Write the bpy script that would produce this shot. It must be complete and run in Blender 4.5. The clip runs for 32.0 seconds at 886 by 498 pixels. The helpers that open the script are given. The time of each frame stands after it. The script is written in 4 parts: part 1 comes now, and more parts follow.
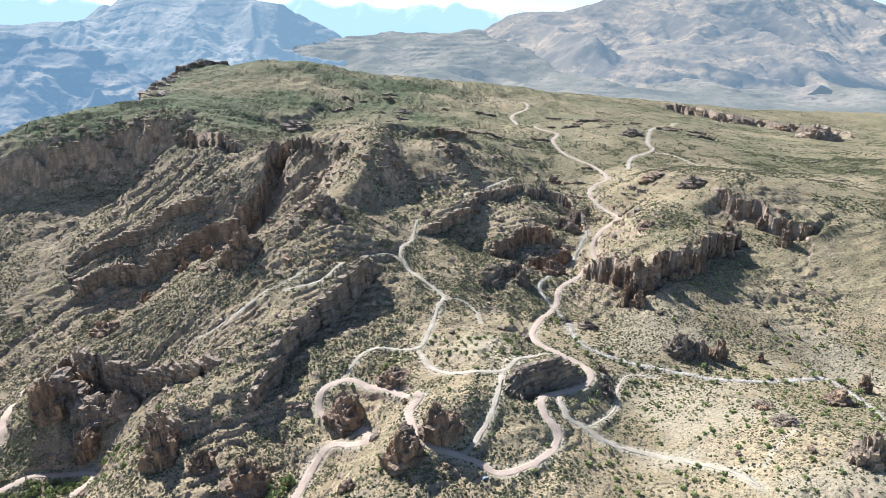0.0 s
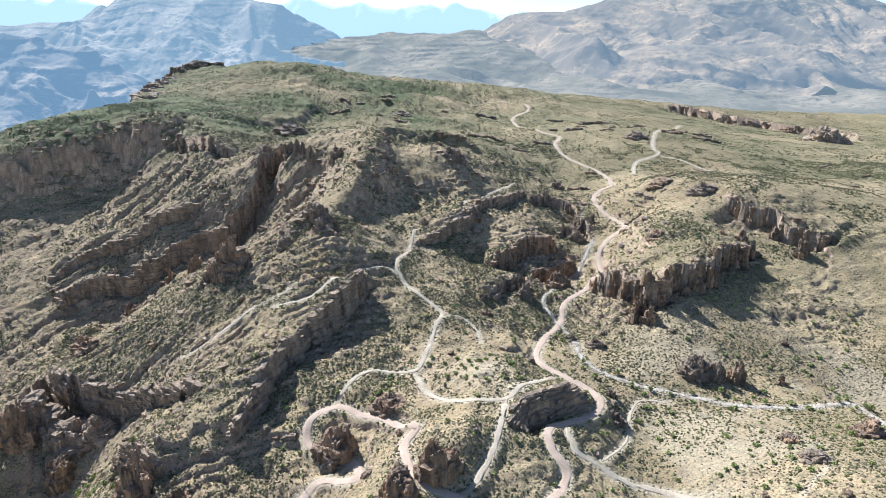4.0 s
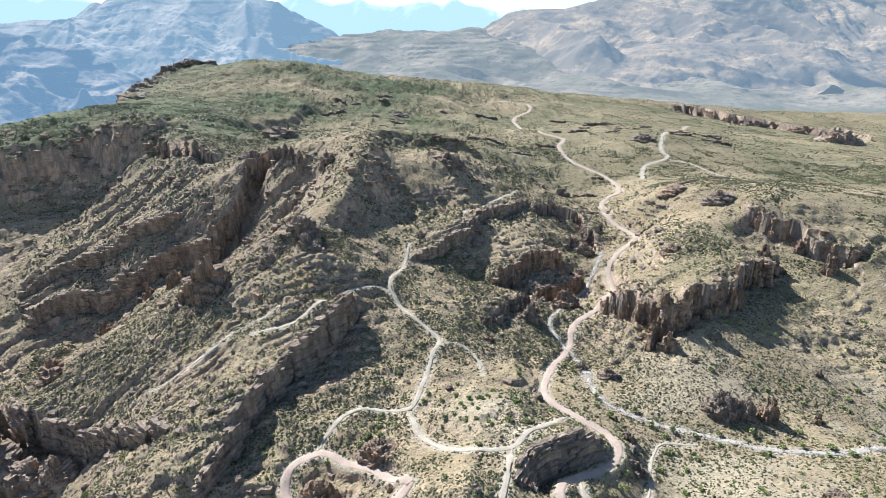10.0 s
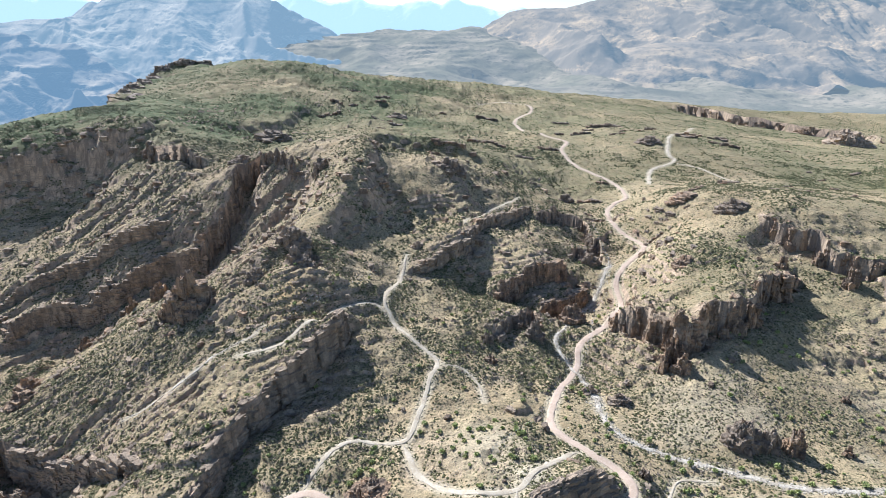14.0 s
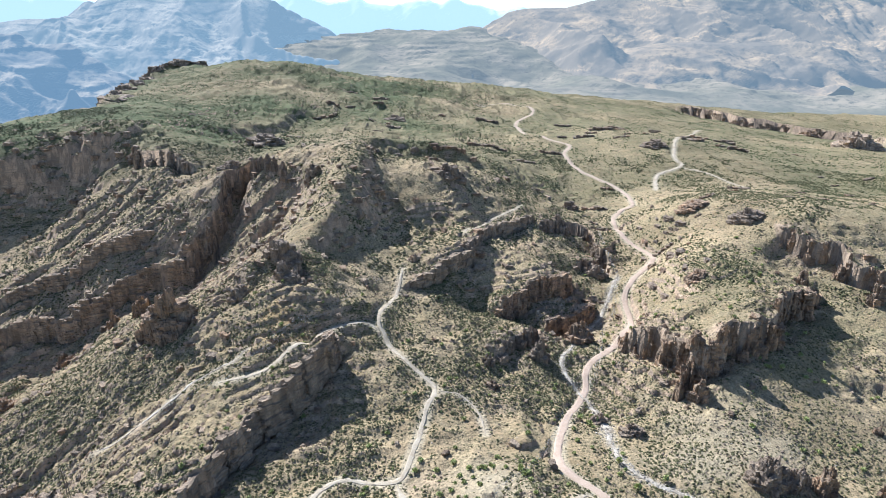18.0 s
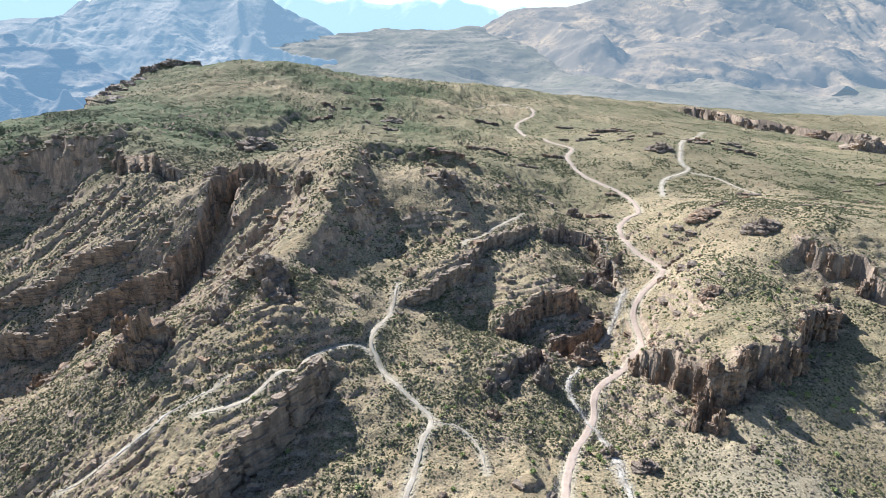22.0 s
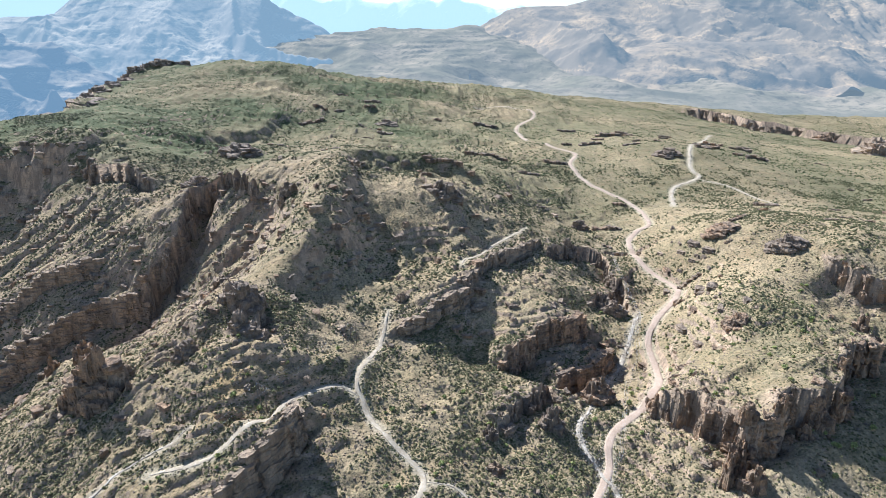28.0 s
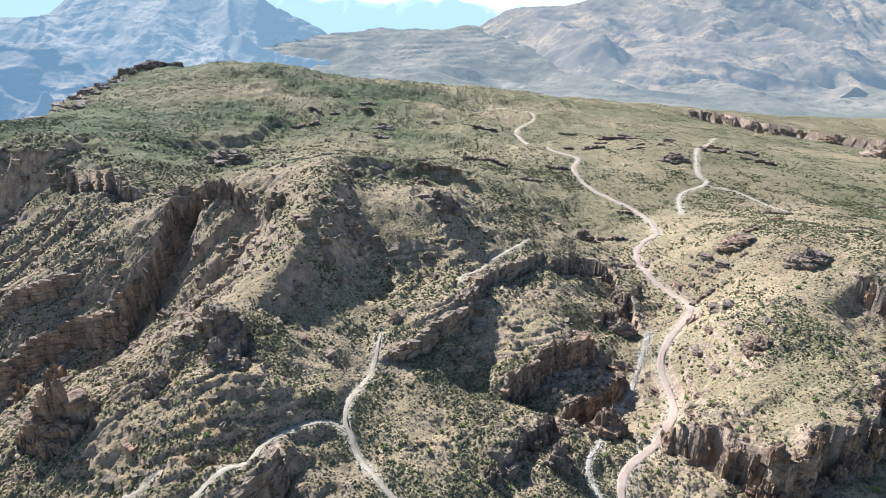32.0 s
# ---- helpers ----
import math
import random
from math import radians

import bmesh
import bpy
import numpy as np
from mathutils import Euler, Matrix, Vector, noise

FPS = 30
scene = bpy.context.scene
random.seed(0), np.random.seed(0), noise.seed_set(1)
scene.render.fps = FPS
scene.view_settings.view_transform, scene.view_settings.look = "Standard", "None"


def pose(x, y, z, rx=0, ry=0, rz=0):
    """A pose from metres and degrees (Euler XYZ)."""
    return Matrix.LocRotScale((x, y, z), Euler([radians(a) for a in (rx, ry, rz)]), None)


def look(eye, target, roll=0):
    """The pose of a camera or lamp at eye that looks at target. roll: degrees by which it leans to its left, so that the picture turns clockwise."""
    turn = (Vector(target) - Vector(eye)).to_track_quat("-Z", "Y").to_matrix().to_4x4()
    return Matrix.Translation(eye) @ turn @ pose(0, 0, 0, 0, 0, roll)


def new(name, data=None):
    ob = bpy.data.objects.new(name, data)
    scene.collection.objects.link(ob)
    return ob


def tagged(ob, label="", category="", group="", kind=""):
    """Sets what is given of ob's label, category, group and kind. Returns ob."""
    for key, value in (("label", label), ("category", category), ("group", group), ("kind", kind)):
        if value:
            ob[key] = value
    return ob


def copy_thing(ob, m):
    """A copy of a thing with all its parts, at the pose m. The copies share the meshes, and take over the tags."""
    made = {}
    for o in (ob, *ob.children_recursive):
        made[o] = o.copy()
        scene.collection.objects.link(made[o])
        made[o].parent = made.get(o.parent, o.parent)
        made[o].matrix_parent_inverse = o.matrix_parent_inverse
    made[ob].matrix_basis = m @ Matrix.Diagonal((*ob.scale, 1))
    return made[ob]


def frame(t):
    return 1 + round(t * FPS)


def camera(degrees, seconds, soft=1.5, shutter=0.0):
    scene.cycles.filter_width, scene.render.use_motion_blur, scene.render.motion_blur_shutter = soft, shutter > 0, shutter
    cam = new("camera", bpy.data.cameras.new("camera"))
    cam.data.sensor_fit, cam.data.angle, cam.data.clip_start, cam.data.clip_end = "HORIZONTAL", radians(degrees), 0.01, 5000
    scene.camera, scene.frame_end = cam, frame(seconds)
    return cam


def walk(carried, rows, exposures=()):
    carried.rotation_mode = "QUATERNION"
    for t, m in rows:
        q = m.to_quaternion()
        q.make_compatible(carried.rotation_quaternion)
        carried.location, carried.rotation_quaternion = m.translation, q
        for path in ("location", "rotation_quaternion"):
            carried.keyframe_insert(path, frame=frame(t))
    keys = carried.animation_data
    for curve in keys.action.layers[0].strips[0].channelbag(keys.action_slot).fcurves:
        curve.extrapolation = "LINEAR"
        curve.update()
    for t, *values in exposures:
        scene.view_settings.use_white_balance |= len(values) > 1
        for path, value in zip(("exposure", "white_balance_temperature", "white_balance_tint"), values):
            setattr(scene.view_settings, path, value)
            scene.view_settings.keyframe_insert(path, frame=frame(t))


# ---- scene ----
cam = camera(73.7, 32.0, soft=0.6)
EXPO, KELVIN = 0.97, 5440
PATH = [
    (0.0, pose(0.00, 0.00, 260.00, 70.050, 0.002, 0.007)),
    (2.0, pose(0.65, 18.35, 259.91, 70.112, 0.020, -0.009)),
    (4.0, pose(1.30, 36.73, 259.85, 70.094, 0.036, -0.019)),
    (6.0, pose(1.96, 55.14, 259.81, 70.029, 0.046, -0.035)),
    (8.0, pose(2.62, 73.59, 259.80, 69.951, 0.051, -0.052)),
    (10.0, pose(3.29, 92.07, 259.80, 69.887, 0.054, -0.064)),
    (12.0, pose(3.97, 110.59, 259.82, 69.849, 0.055, -0.069)),
    (14.0, pose(4.65, 129.14, 259.84, 69.836, 0.055, -0.069)),
    (16.0, pose(5.35, 147.73, 259.88, 69.835, 0.051, -0.070)),
    (18.0, pose(6.06, 166.35, 259.91, 69.832, 0.042, -0.082)),
    (20.0, pose(6.78, 185.01, 259.95, 69.815, 0.027, -0.111)),
    (22.0, pose(7.52, 203.70, 259.98, 69.783, 0.008, -0.157)),
    (24.0, pose(8.27, 222.43, 260.00, 69.744, -0.012, -0.217)),
    (26.0, pose(9.04, 241.20, 260.02, 69.713, -0.026, -0.281)),
    (28.0, pose(9.83, 260.01, 260.01, 69.710, -0.026, -0.339)),
    (30.0, pose(10.63, 278.86, 259.99, 69.734, -0.009, -0.393)),
    (32.0, pose(11.46, 297.74, 259.95, 69.745, 0.021, -0.469)),
]
walk(cam, PATH, exposures=[(0.0, EXPO, KELVIN, 10), (32.0, EXPO, KELVIN, 10)])
SUN_AZ, SUN_EL = -39.0, 40.0

world = bpy.data.worlds.new("sky")
scene.world = world
world.use_nodes = True
_nt = world.node_tree
_sky = _nt.nodes.new("ShaderNodeTexSky")
_sky.sky_type = "NISHITA"
_sky.sun_disc = False
_sky.sun_elevation, _sky.sun_rotation = radians(SUN_EL), radians(SUN_AZ % 360)
_sky.dust_density, _sky.air_density, _sky.altitude = 1.0, 1.0, 800
_bg = _nt.nodes["Background"]
_bg.inputs["Strength"].default_value = 0.08
_nt.links.new(_sky.outputs[0], _bg.inputs["Color"])

sun = new("sun", bpy.data.lights.new("sun", "SUN"))
sun.data.energy, sun.data.angle, sun.data.color = 5.0, radians(0.53), (1.0, 0.955, 0.89)
_az, _el = radians(SUN_AZ), radians(SUN_EL)
sun.matrix_world = look((math.sin(_az) * math.cos(_el) * 900, math.cos(_az) * math.cos(_el) * 900, math.sin(_el) * 900), (0, 0, 0))


# ---- materials ----
class Nodes:
    """A material and short ways to add its nodes."""

    def __init__(self, name, rough=0.9, spec=0.2):
        self.m = bpy.data.materials.new(name)
        self.m.use_nodes = True
        self.t = self.m.node_tree
        self.b = self.t.nodes["Principled BSDF"]
        self.b.inputs["Roughness"].default_value = rough
        self.b.inputs["Specular IOR Level"].default_value = spec
        self.co = self.t.nodes.new("ShaderNodeNewGeometry").outputs["Position"]

    def add(self, kind, **kw):
        n = self.t.nodes.new(kind)
        for k, v in kw.items():
            if k in n.inputs:
                n.inputs[k].default_value = v
        return n

    def link(self, a, b):
        self.t.links.new(a, b)
        return b

    def noise(self, scale, detail=4, rough=0.6, co=None):
        n = self.add("ShaderNodeTexNoise", Scale=scale, Detail=detail, Roughness=rough)
        self.link(co or self.co, n.inputs["Vector"])
        return n.outputs["Fac"]

    def ramp(self, fac, a, b):
        n = self.add("ShaderNodeMapRange")
        n.inputs["From Min"].default_value, n.inputs["From Max"].default_value = a, b
        self.link(fac, n.inputs["Value"])
        return n.outputs["Result"]

    def mix(self, fac, a, b):
        n = self.t.nodes.new("ShaderNodeMix")
        n.data_type = "RGBA"
        for sock, v in ((n.inputs["Factor"], fac), (n.inputs["A"], a), (n.inputs["B"], b)):
            if isinstance(v, (int, float)):
                sock.default_value = v
            elif isinstance(v, tuple):
                sock.default_value = (*v, 1)
            else:
                self.link(v, sock)
        return n.outputs["Result"]

    def maths(self, op, a, b=None):
        n = self.t.nodes.new("ShaderNodeMath")
        n.operation = op
        for sock, v in zip(n.inputs, (a, b)):
            if v is None:
                continue
            if isinstance(v, (int, float)):
                sock.default_value = v
            else:
                self.link(v, sock)
        return n.outputs[0]

    def attr(self, name):
        n = self.t.nodes.new("ShaderNodeAttribute")
        n.attribute_name = name
        return n.outputs["Fac"]

    def bump(self, height, strength, dist):
        n = self.add("ShaderNodeBump", Strength=strength, Distance=dist)
        self.link(height, n.inputs["Height"])
        self.link(n.outputs["Normal"], self.b.inputs["Normal"])

    def colour(self, c):
        if isinstance(c, tuple):
            self.b.inputs["Base Color"].default_value = (*c, 1)
        else:
            self.link(c, self.b.inputs["Base Color"])
        return self.m


def rock_colour(k, tan=(0.49, 0.35, 0.228), dark=(0.265, 0.198, 0.138), scale=1.0):
    """Weathered tuff: tan faces, dark varnish streaks, thin bedding."""
    sq = k.add("ShaderNodeVectorMath")
    sq.operation = "MULTIPLY"
    k.link(k.co, sq.inputs[0])
    sq.inputs[1].default_value = (1, 1, 0.25)
    streak = k.noise(0.16 * scale, 5, 0.65, sq.outputs[0])
    lay = k.add("ShaderNodeVectorMath")
    lay.operation = "MULTIPLY"
    k.link(k.co, lay.inputs[0])
    lay.inputs[1].default_value = (0.12, 0.12, 1.6)
    beds = k.noise(0.35 * scale, 3, 0.5, lay.outputs[0])
    c = k.mix(k.ramp(streak, 0.40, 0.56), tan, dark)
    c = k.mix(k.ramp(beds, 0.5, 0.7), c, (0.30, 0.23, 0.16))
    fine = k.noise(1.1 * scale, 6, 0.7)
    c = k.mix(k.ramp(fine, 0.55, 0.75), c, (0.16, 0.13, 0.098))
    return c, fine, beds


def ground_material():
    k = Nodes("desert_ground", 0.95, 0.1)
    big = k.noise(0.012, 4, 0.55)
    mid = k.noise(0.07, 5, 0.65)
    fine = k.noise(0.55, 6, 0.72)
    soil = k.mix(k.ramp(big, 0.38, 0.62), (0.55, 0.397, 0.228), (0.35, 0.247, 0.137))
    soil = k.mix(k.ramp(mid, 0.45, 0.7), soil, (0.57, 0.427, 0.245))
    soil = k.mix(k.ramp(fine, 0.46, 0.66), soil, (0.185, 0.14, 0.088))
    # rubble patches, stones and low scrub
    stone = k.maths("MULTIPLY", k.ramp(k.noise(0.10, 5, 0.72), 0.50, 0.62), 0.62)
    soil = k.mix(stone, soil, k.mix(k.ramp(fine, 0.42, 0.62), (0.27, 0.205, 0.135), (0.16, 0.128, 0.086)))
    v = k.add("ShaderNodeTexVoronoi", Scale=0.33, Randomness=1.0)
    k.link(k.co, v.inputs["Vector"])
    tuft = k.maths("MULTIPLY", k.ramp(v.outputs["Distance"], 0.45, 0.18), k.ramp(k.noise(0.09, 3), 0.40, 0.56))
    soil = k.mix(k.maths("MULTIPLY", tuft, 0.75), soil, (0.115, 0.105, 0.055))
    w = k.add("ShaderNodeTexVoronoi", Scale=0.62, Randomness=1.0)
    k.link(k.co, w.inputs["Vector"])
    bush = k.maths("MULTIPLY", k.ramp(w.outputs["Distance"], 0.42, 0.25), k.ramp(k.noise(0.035, 4, 0.65), 0.36, 0.54))
    soil = k.mix(k.maths("MULTIPLY", bush, 0.7), soil, k.mix(k.ramp(mid, 0.4, 0.6), (0.085, 0.078, 0.050), (0.125, 0.118, 0.058)))
    green = k.mix(k.ramp(fine, 0.4, 0.65), (0.070, 0.088, 0.038), (0.14, 0.142, 0.066))
    soil = k.mix(k.maths("MULTIPLY", k.attr("green"), k.ramp(mid, 0.18, 0.48)), soil, green)
    soil = k.mix(k.maths("MULTIPLY", k.attr("rust"), 0.85), soil, k.mix(k.ramp(fine, 0.4, 0.6), (0.42, 0.285, 0.13), (0.33, 0.23, 0.12)))
    soil = k.mix(k.attr("pale"), soil, k.mix(k.ramp(fine, 0.4, 0.6), (0.54, 0.465, 0.335), (0.41, 0.345, 0.235)))
    rock, rfine, beds = rock_colour(k)
    g = k.t.nodes.new("ShaderNodeNewGeometry")
    sep = k.t.nodes.new("ShaderNodeSeparateXYZ")
    k.link(g.outputs["True Normal"], sep.inputs[0])
    steep = k.ramp(k.maths("ADD", sep.outputs["Z"], k.maths("MULTIPLY", k.maths("SUBTRACT", mid, 0.5), 0.35)), 0.73, 0.56)
    rocky = k.maths("MAXIMUM", steep, k.maths("MULTIPLY", k.attr("rock"), k.ramp(mid, 0.45, 0.6)))
    c = k.mix(rocky, soil, rock)
    h = k.maths("ADD", k.maths("MULTIPLY", fine, 1.0), k.maths("MULTIPLY", tuft, 0.8))
    k.bump(h, 0.8, 1.1)
    return k.colour(c)


def rock_material(name, tan, dark, scale=1.0):
    k = Nodes(name, 0.9, 0.15)
    c, fine, beds = rock_colour(k, tan, dark, scale)
    o = k.t.nodes.new("ShaderNodeObjectInfo")
    c = k.mix(k.maths("MULTIPLY", o.outputs["Random"], 0.35), c, (0.30, 0.22, 0.15))
    k.bump(k.maths("ADD", fine, beds), 1.0, 1.4)
    return k.colour(c)


def dirt_material(name, a, b, c):
    k = Nodes(name, 0.95, 0.1)
    x = k.mix(k.ramp(k.noise(0.12, 4), 0.35, 0.65), a, b)
    x = k.mix(k.ramp(k.noise(0.9, 5, 0.7), 0.5, 0.72), x, c)
    k.bump(k.noise(1.4, 6, 0.7), 0.5, 0.3)
    return k.colour(x)


def leaf_material(name, a, b, c):
    k = Nodes(name, 0.8, 0.1)
    g = k.t.nodes.new("ShaderNodeNewGeometry")
    o = k.t.nodes.new("ShaderNodeObjectInfo")
    r = k.maths("FRACT", k.maths("ADD", g.outputs["Random Per Island"], o.outputs["Random"]))
    x = k.mix(k.ramp(r, 0.1, 0.6), a, b)
    x = k.mix(k.ramp(r, 0.7, 0.95), x, c)
    x = k.mix(k.ramp(k.noise(2.5, 3), 0.4, 0.65), x, a)
    return k.colour(x)


def plain(name, c, rough=0.6, metal=0.0, spec=0.4):
    k = Nodes(name, rough, spec)
    k.b.inputs["Metallic"].default_value = metal
    x = k.mix(k.ramp(k.noise(3.0, 4), 0.3, 0.7), c, tuple(v * 0.8 for v in c))
    return k.colour(x)


def far_material(name, tan, dark, haze_glow, amount, bedded=0.5):
    """Distant rock, a backdrop: its glow paints in the haze of scattered sky light."""
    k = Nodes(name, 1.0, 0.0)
    big = k.noise(0.004, 5, 0.6)
    mid = k.noise(0.03, 6, 0.7)
    lay = k.add("ShaderNodeVectorMath")
    lay.operation = "MULTIPLY"
    k.link(k.co, lay.inputs[0])
    lay.inputs[1].default_value = (0.0025, 0.0025, 0.05)
    beds = k.noise(1.0, 4, 0.6, lay.outputs[0])
    c = k.mix(k.ramp(big, 0.4, 0.6), tan, dark)
    c = k.mix(k.maths("MULTIPLY", k.ramp(beds, 0.46, 0.60), bedded), c, tuple(v * 0.9 for v in dark))
    c = k.mix(k.ramp(mid, 0.50, 0.66), c, tuple(v * 0.7 for v in dark))
    # steep faces get a darker tone by slope, so cliffs stand out
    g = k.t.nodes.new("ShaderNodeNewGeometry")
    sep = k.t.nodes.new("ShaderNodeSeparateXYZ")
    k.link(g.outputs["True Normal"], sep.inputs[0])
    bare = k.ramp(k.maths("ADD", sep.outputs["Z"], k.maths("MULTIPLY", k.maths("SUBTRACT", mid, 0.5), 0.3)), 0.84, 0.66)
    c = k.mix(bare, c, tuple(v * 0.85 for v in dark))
    k.bump(mid, 0.5, 7.0)
    # haze painted as emission, even over the whole range
    k.b.inputs["Emission Color"].default_value = (*haze_glow, 1)
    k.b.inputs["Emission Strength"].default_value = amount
    return k.colour(c)


GROUND = ground_material()
ROCK = rock_material("weathered_tuff", (0.52, 0.385, 0.26), (0.25, 0.195, 0.14))
ROCK_RED = rock_material("rust_tuff", (0.47, 0.305, 0.18), (0.165, 0.118, 0.083))
ROCK_DARK = rock_material("dark_basalt", (0.36, 0.275, 0.195), (0.155, 0.125, 0.098))
RUBBLE = rock_material("rubble", (0.26, 0.20, 0.145), (0.13, 0.105, 0.08))
ROAD = dirt_material("pink_dirt", (0.46, 0.345, 0.255), (0.38, 0.28, 0.20), (0.52, 0.41, 0.32))
TRACK = dirt_material("white_dirt", (0.44, 0.37, 0.27), (0.34, 0.275, 0.19), (0.52, 0.45, 0.36))
STONES = dirt_material("wash_gravel", (0.46, 0.40, 0.315), (0.28, 0.23, 0.165), (0.60, 0.545, 0.46))
SCRUB = leaf_material("dry_scrub", (0.092, 0.090, 0.043), (0.145, 0.133, 0.064), (0.26, 0.22, 0.115))
HILL_SCRUB = leaf_material("hill_scrub", (0.068, 0.084, 0.036), (0.105, 0.118, 0.05), (0.19, 0.175, 0.09))
SCRUB_UPLAND = leaf_material("upland_scrub", (0.084, 0.086, 0.041), (0.125, 0.122, 0.058), (0.24, 0.205, 0.105))
LEAF = leaf_material("green_leaf", (0.27, 0.30, 0.105), (0.35, 0.37, 0.145), (0.43, 0.42, 0.19))
BARK = plain("bark", (0.14, 0.10, 0.07), 0.9)
POLE = plain("grey_timber", (0.17, 0.13, 0.10), 0.85)
WIRE = plain("aluminium_wire", (0.42, 0.43, 0.45), 0.6, 0.6)
PORCELAIN = plain("porcelain", (0.55, 0.52, 0.48), 0.3)


# ---- landforms: lines of known height on ridges, slopes and floors (x, y, z) ----
CANYON = [(-34, 688, 40), (157, 613, 12), (90, 616, 5), (-141, 840, 97), (110, 699, 22), (88, 836, 43), (-29, 710, 53), (37, 763, 55), (109, 684, 16),
    (92, 833, 56), (142, 666, -3), (158, 594, 11), (-76, 845, 116), (127, 490, -7), (50, 691, 19), (136, 674, 7), (176, 742, 8), (152, 789, 22), (133,
    847, 40), (204, 833, 6), (-39, 781, 57), (-73, 794, 101), (7, 858, 97), (31, 778, 58), (83, 828, 40), (126, 868, 47), (205, 807, 2), (120, 695,
    23), (122, 571, -11), (110, 634, -4)]
CLIFF_RIDGE = [(-44, 594, 33), (1, 532, 17), (-80, 549, 37), (-318, 743, -10), (-139, 492, 13), (-116, 603, 67), (-123, 617, 74), (-312, 750, -22),
    (-96, 492, 15), (-122, 479, 10), (-91, 504, 5), (35, 537, 10), (47, 579, 7), (-88, 736, 79), (-111, 651, 70), (-314, 758, -27), (41, 582, 14),
    (-80, 574, 34), (-100, 512, 17), (-43, 557, 27), (-400, 723, -71), (-123, 531, 28), (0, 528, 17)]
BENCH = [(-23, 456, 1), (-29, 315, 6), (1, 335, 17), (105, 422, 4), (69, 307, -1), (27, 300, 2), (-53, 360, -13), (138, 344, -17), (-100, 402, -5),
    (-21, 374, 3), (-93, 335, -27), (-25, 316, 14), (1, 344, 21), (31, 345, 18), (77, 399, 13), (122, 415, 0), (79, 334, 2), (42, 395, 18), (14, 321,
    1), (-139, 455, 12), (-45, 443, 5), (28, 452, 13)]
MESA = [(246, 791, 17), (233, 904, 19), (270, 971, 30), (338, 772, 76), (234, 588, 41), (252, 714, 50), (331, 780, 69), (241, 671, 39), (279, 595,
    32), (301, 565, 14), (294, 768, 56), (382, 734, 74), (253, 809, 21), (231, 583, 37), (356, 711, 43), (334, 778, 64), (299, 848, 67)]
UPLAND = [(180, 1517, 55), (410, 1153, 46), (112, 1842, 78), (1242, 1990, -48), (204, 2332, 81), (36, 2169, 103), (193, 1003, 29), (615, 1052, 24),
    (537, 1234, 46), (407, 1272, 71), (-103, 1492, 80), (383, 1127, 38)]
GORGE = [(-235, 586, 26), (-351, 560, -31), (-234, 461, -27), (-144, 548, 30), (-208, 356, -22), (-224, 593, 31), (-363, 470, -50), (-225, 450, -19),
    (-308, 419, -96), (-460, 535, -113), (-210, 362, -22), (-172, 389, -11), (-145, 352, -23), (-194, 527, 12), (-177, 557, 27), (-225, 531, 2)]
LEFT_SLOPES = [(-251, 914, 84), (-307, 1240, 85), (-470, 764, -33), (-412, 795, -1), (-263, 819, 49), (-305, 866, 72), (-434, 937, 79), (-503, 899,
    25), (-598, 984, 86), (-491, 1014, 114), (-362, 947, 109), (-369, 764, -23), (-266, 804, 18), (-181, 838, 57)]
FLATS = [(245, 464, -9), (243, 357, 4), (337, 423, -19), (156, 400, -19), (179, 373, -2), (229, 351, 8), (254, 289, 26), (251, 471, -11), (205, 469,
    2), (197, 454, -13), (152, 344, -17), (316, 405, -7), (344, 494, -9), (310, 515, 4), (324, 527, -5), (212, 470, -5), (256, 475, -9), (187, 488,
    -4), (184, 537, 5)]
OUTSKIRTS = [(0, 3000, 75), (800, 3000, 50), (1700, 3000, 30), (-600, 3000, 60), (2800, 3200, 40), (-1700, 2600, -190), (-1150, 1700, -160), (-500, 300,
    -125), (-260, 240, -70), (-60, 130, 0), (200, 130, -5), (520, 300, 0), (600, 600, 40), (900, 900, 35), (1400, 1200, 0), (-800, 800, -90), (-1080, 1150, -130), (0, -300, 0), (-900, 0, -60), (900, 0, 0), (3200, 1500, 20), (-3000, 1500, -220), (-3000, -400, -60), (3200, -400, 0), (-869, 2026,
    130), (-710, 1400, 112), (-480, 1250, 128), (-790, 1700, 117), (-807, 2100, 150), (800, 1500, 10), (0, 4300, 130), (1800, 4300, 150), (-1800, 4300, 60)]
HILL_DOME = [(-627, 2000, 172), (-475, 1900, 180), (-358, 1900, 160), (-275, 1900, 136), (-1010, 1750, -20), (-1080, 2080, -40), (-848, 1400, 76), (-822, 1100, 72), (-750, 1000, 82), (-703, 955, 58), (-1020, 1400, 0), (-960, 1250, 5), (-600, 2350, 90), (-300, 2300, 95)]

TOPS = [(-208, 887, 108), (-228, 893, 98), (-377, 799, 24), (-396, 864, 42), (0, 704, 55), (32, 748, 59), (72, 838, 52), (-20, 692, 52), (162, 706, -8), (152, 668, -7),
    (-95, 975, 114), (0, 985, 104), (48, 955, 90), (-142, 663, 64), (279, 863, 56), (-336, 958, 94), (100, 712, 30), (128, 690, 8), (150, 688, -4), (112, 668, 4), (-530, 950, 40), (-596, 968, 72)]

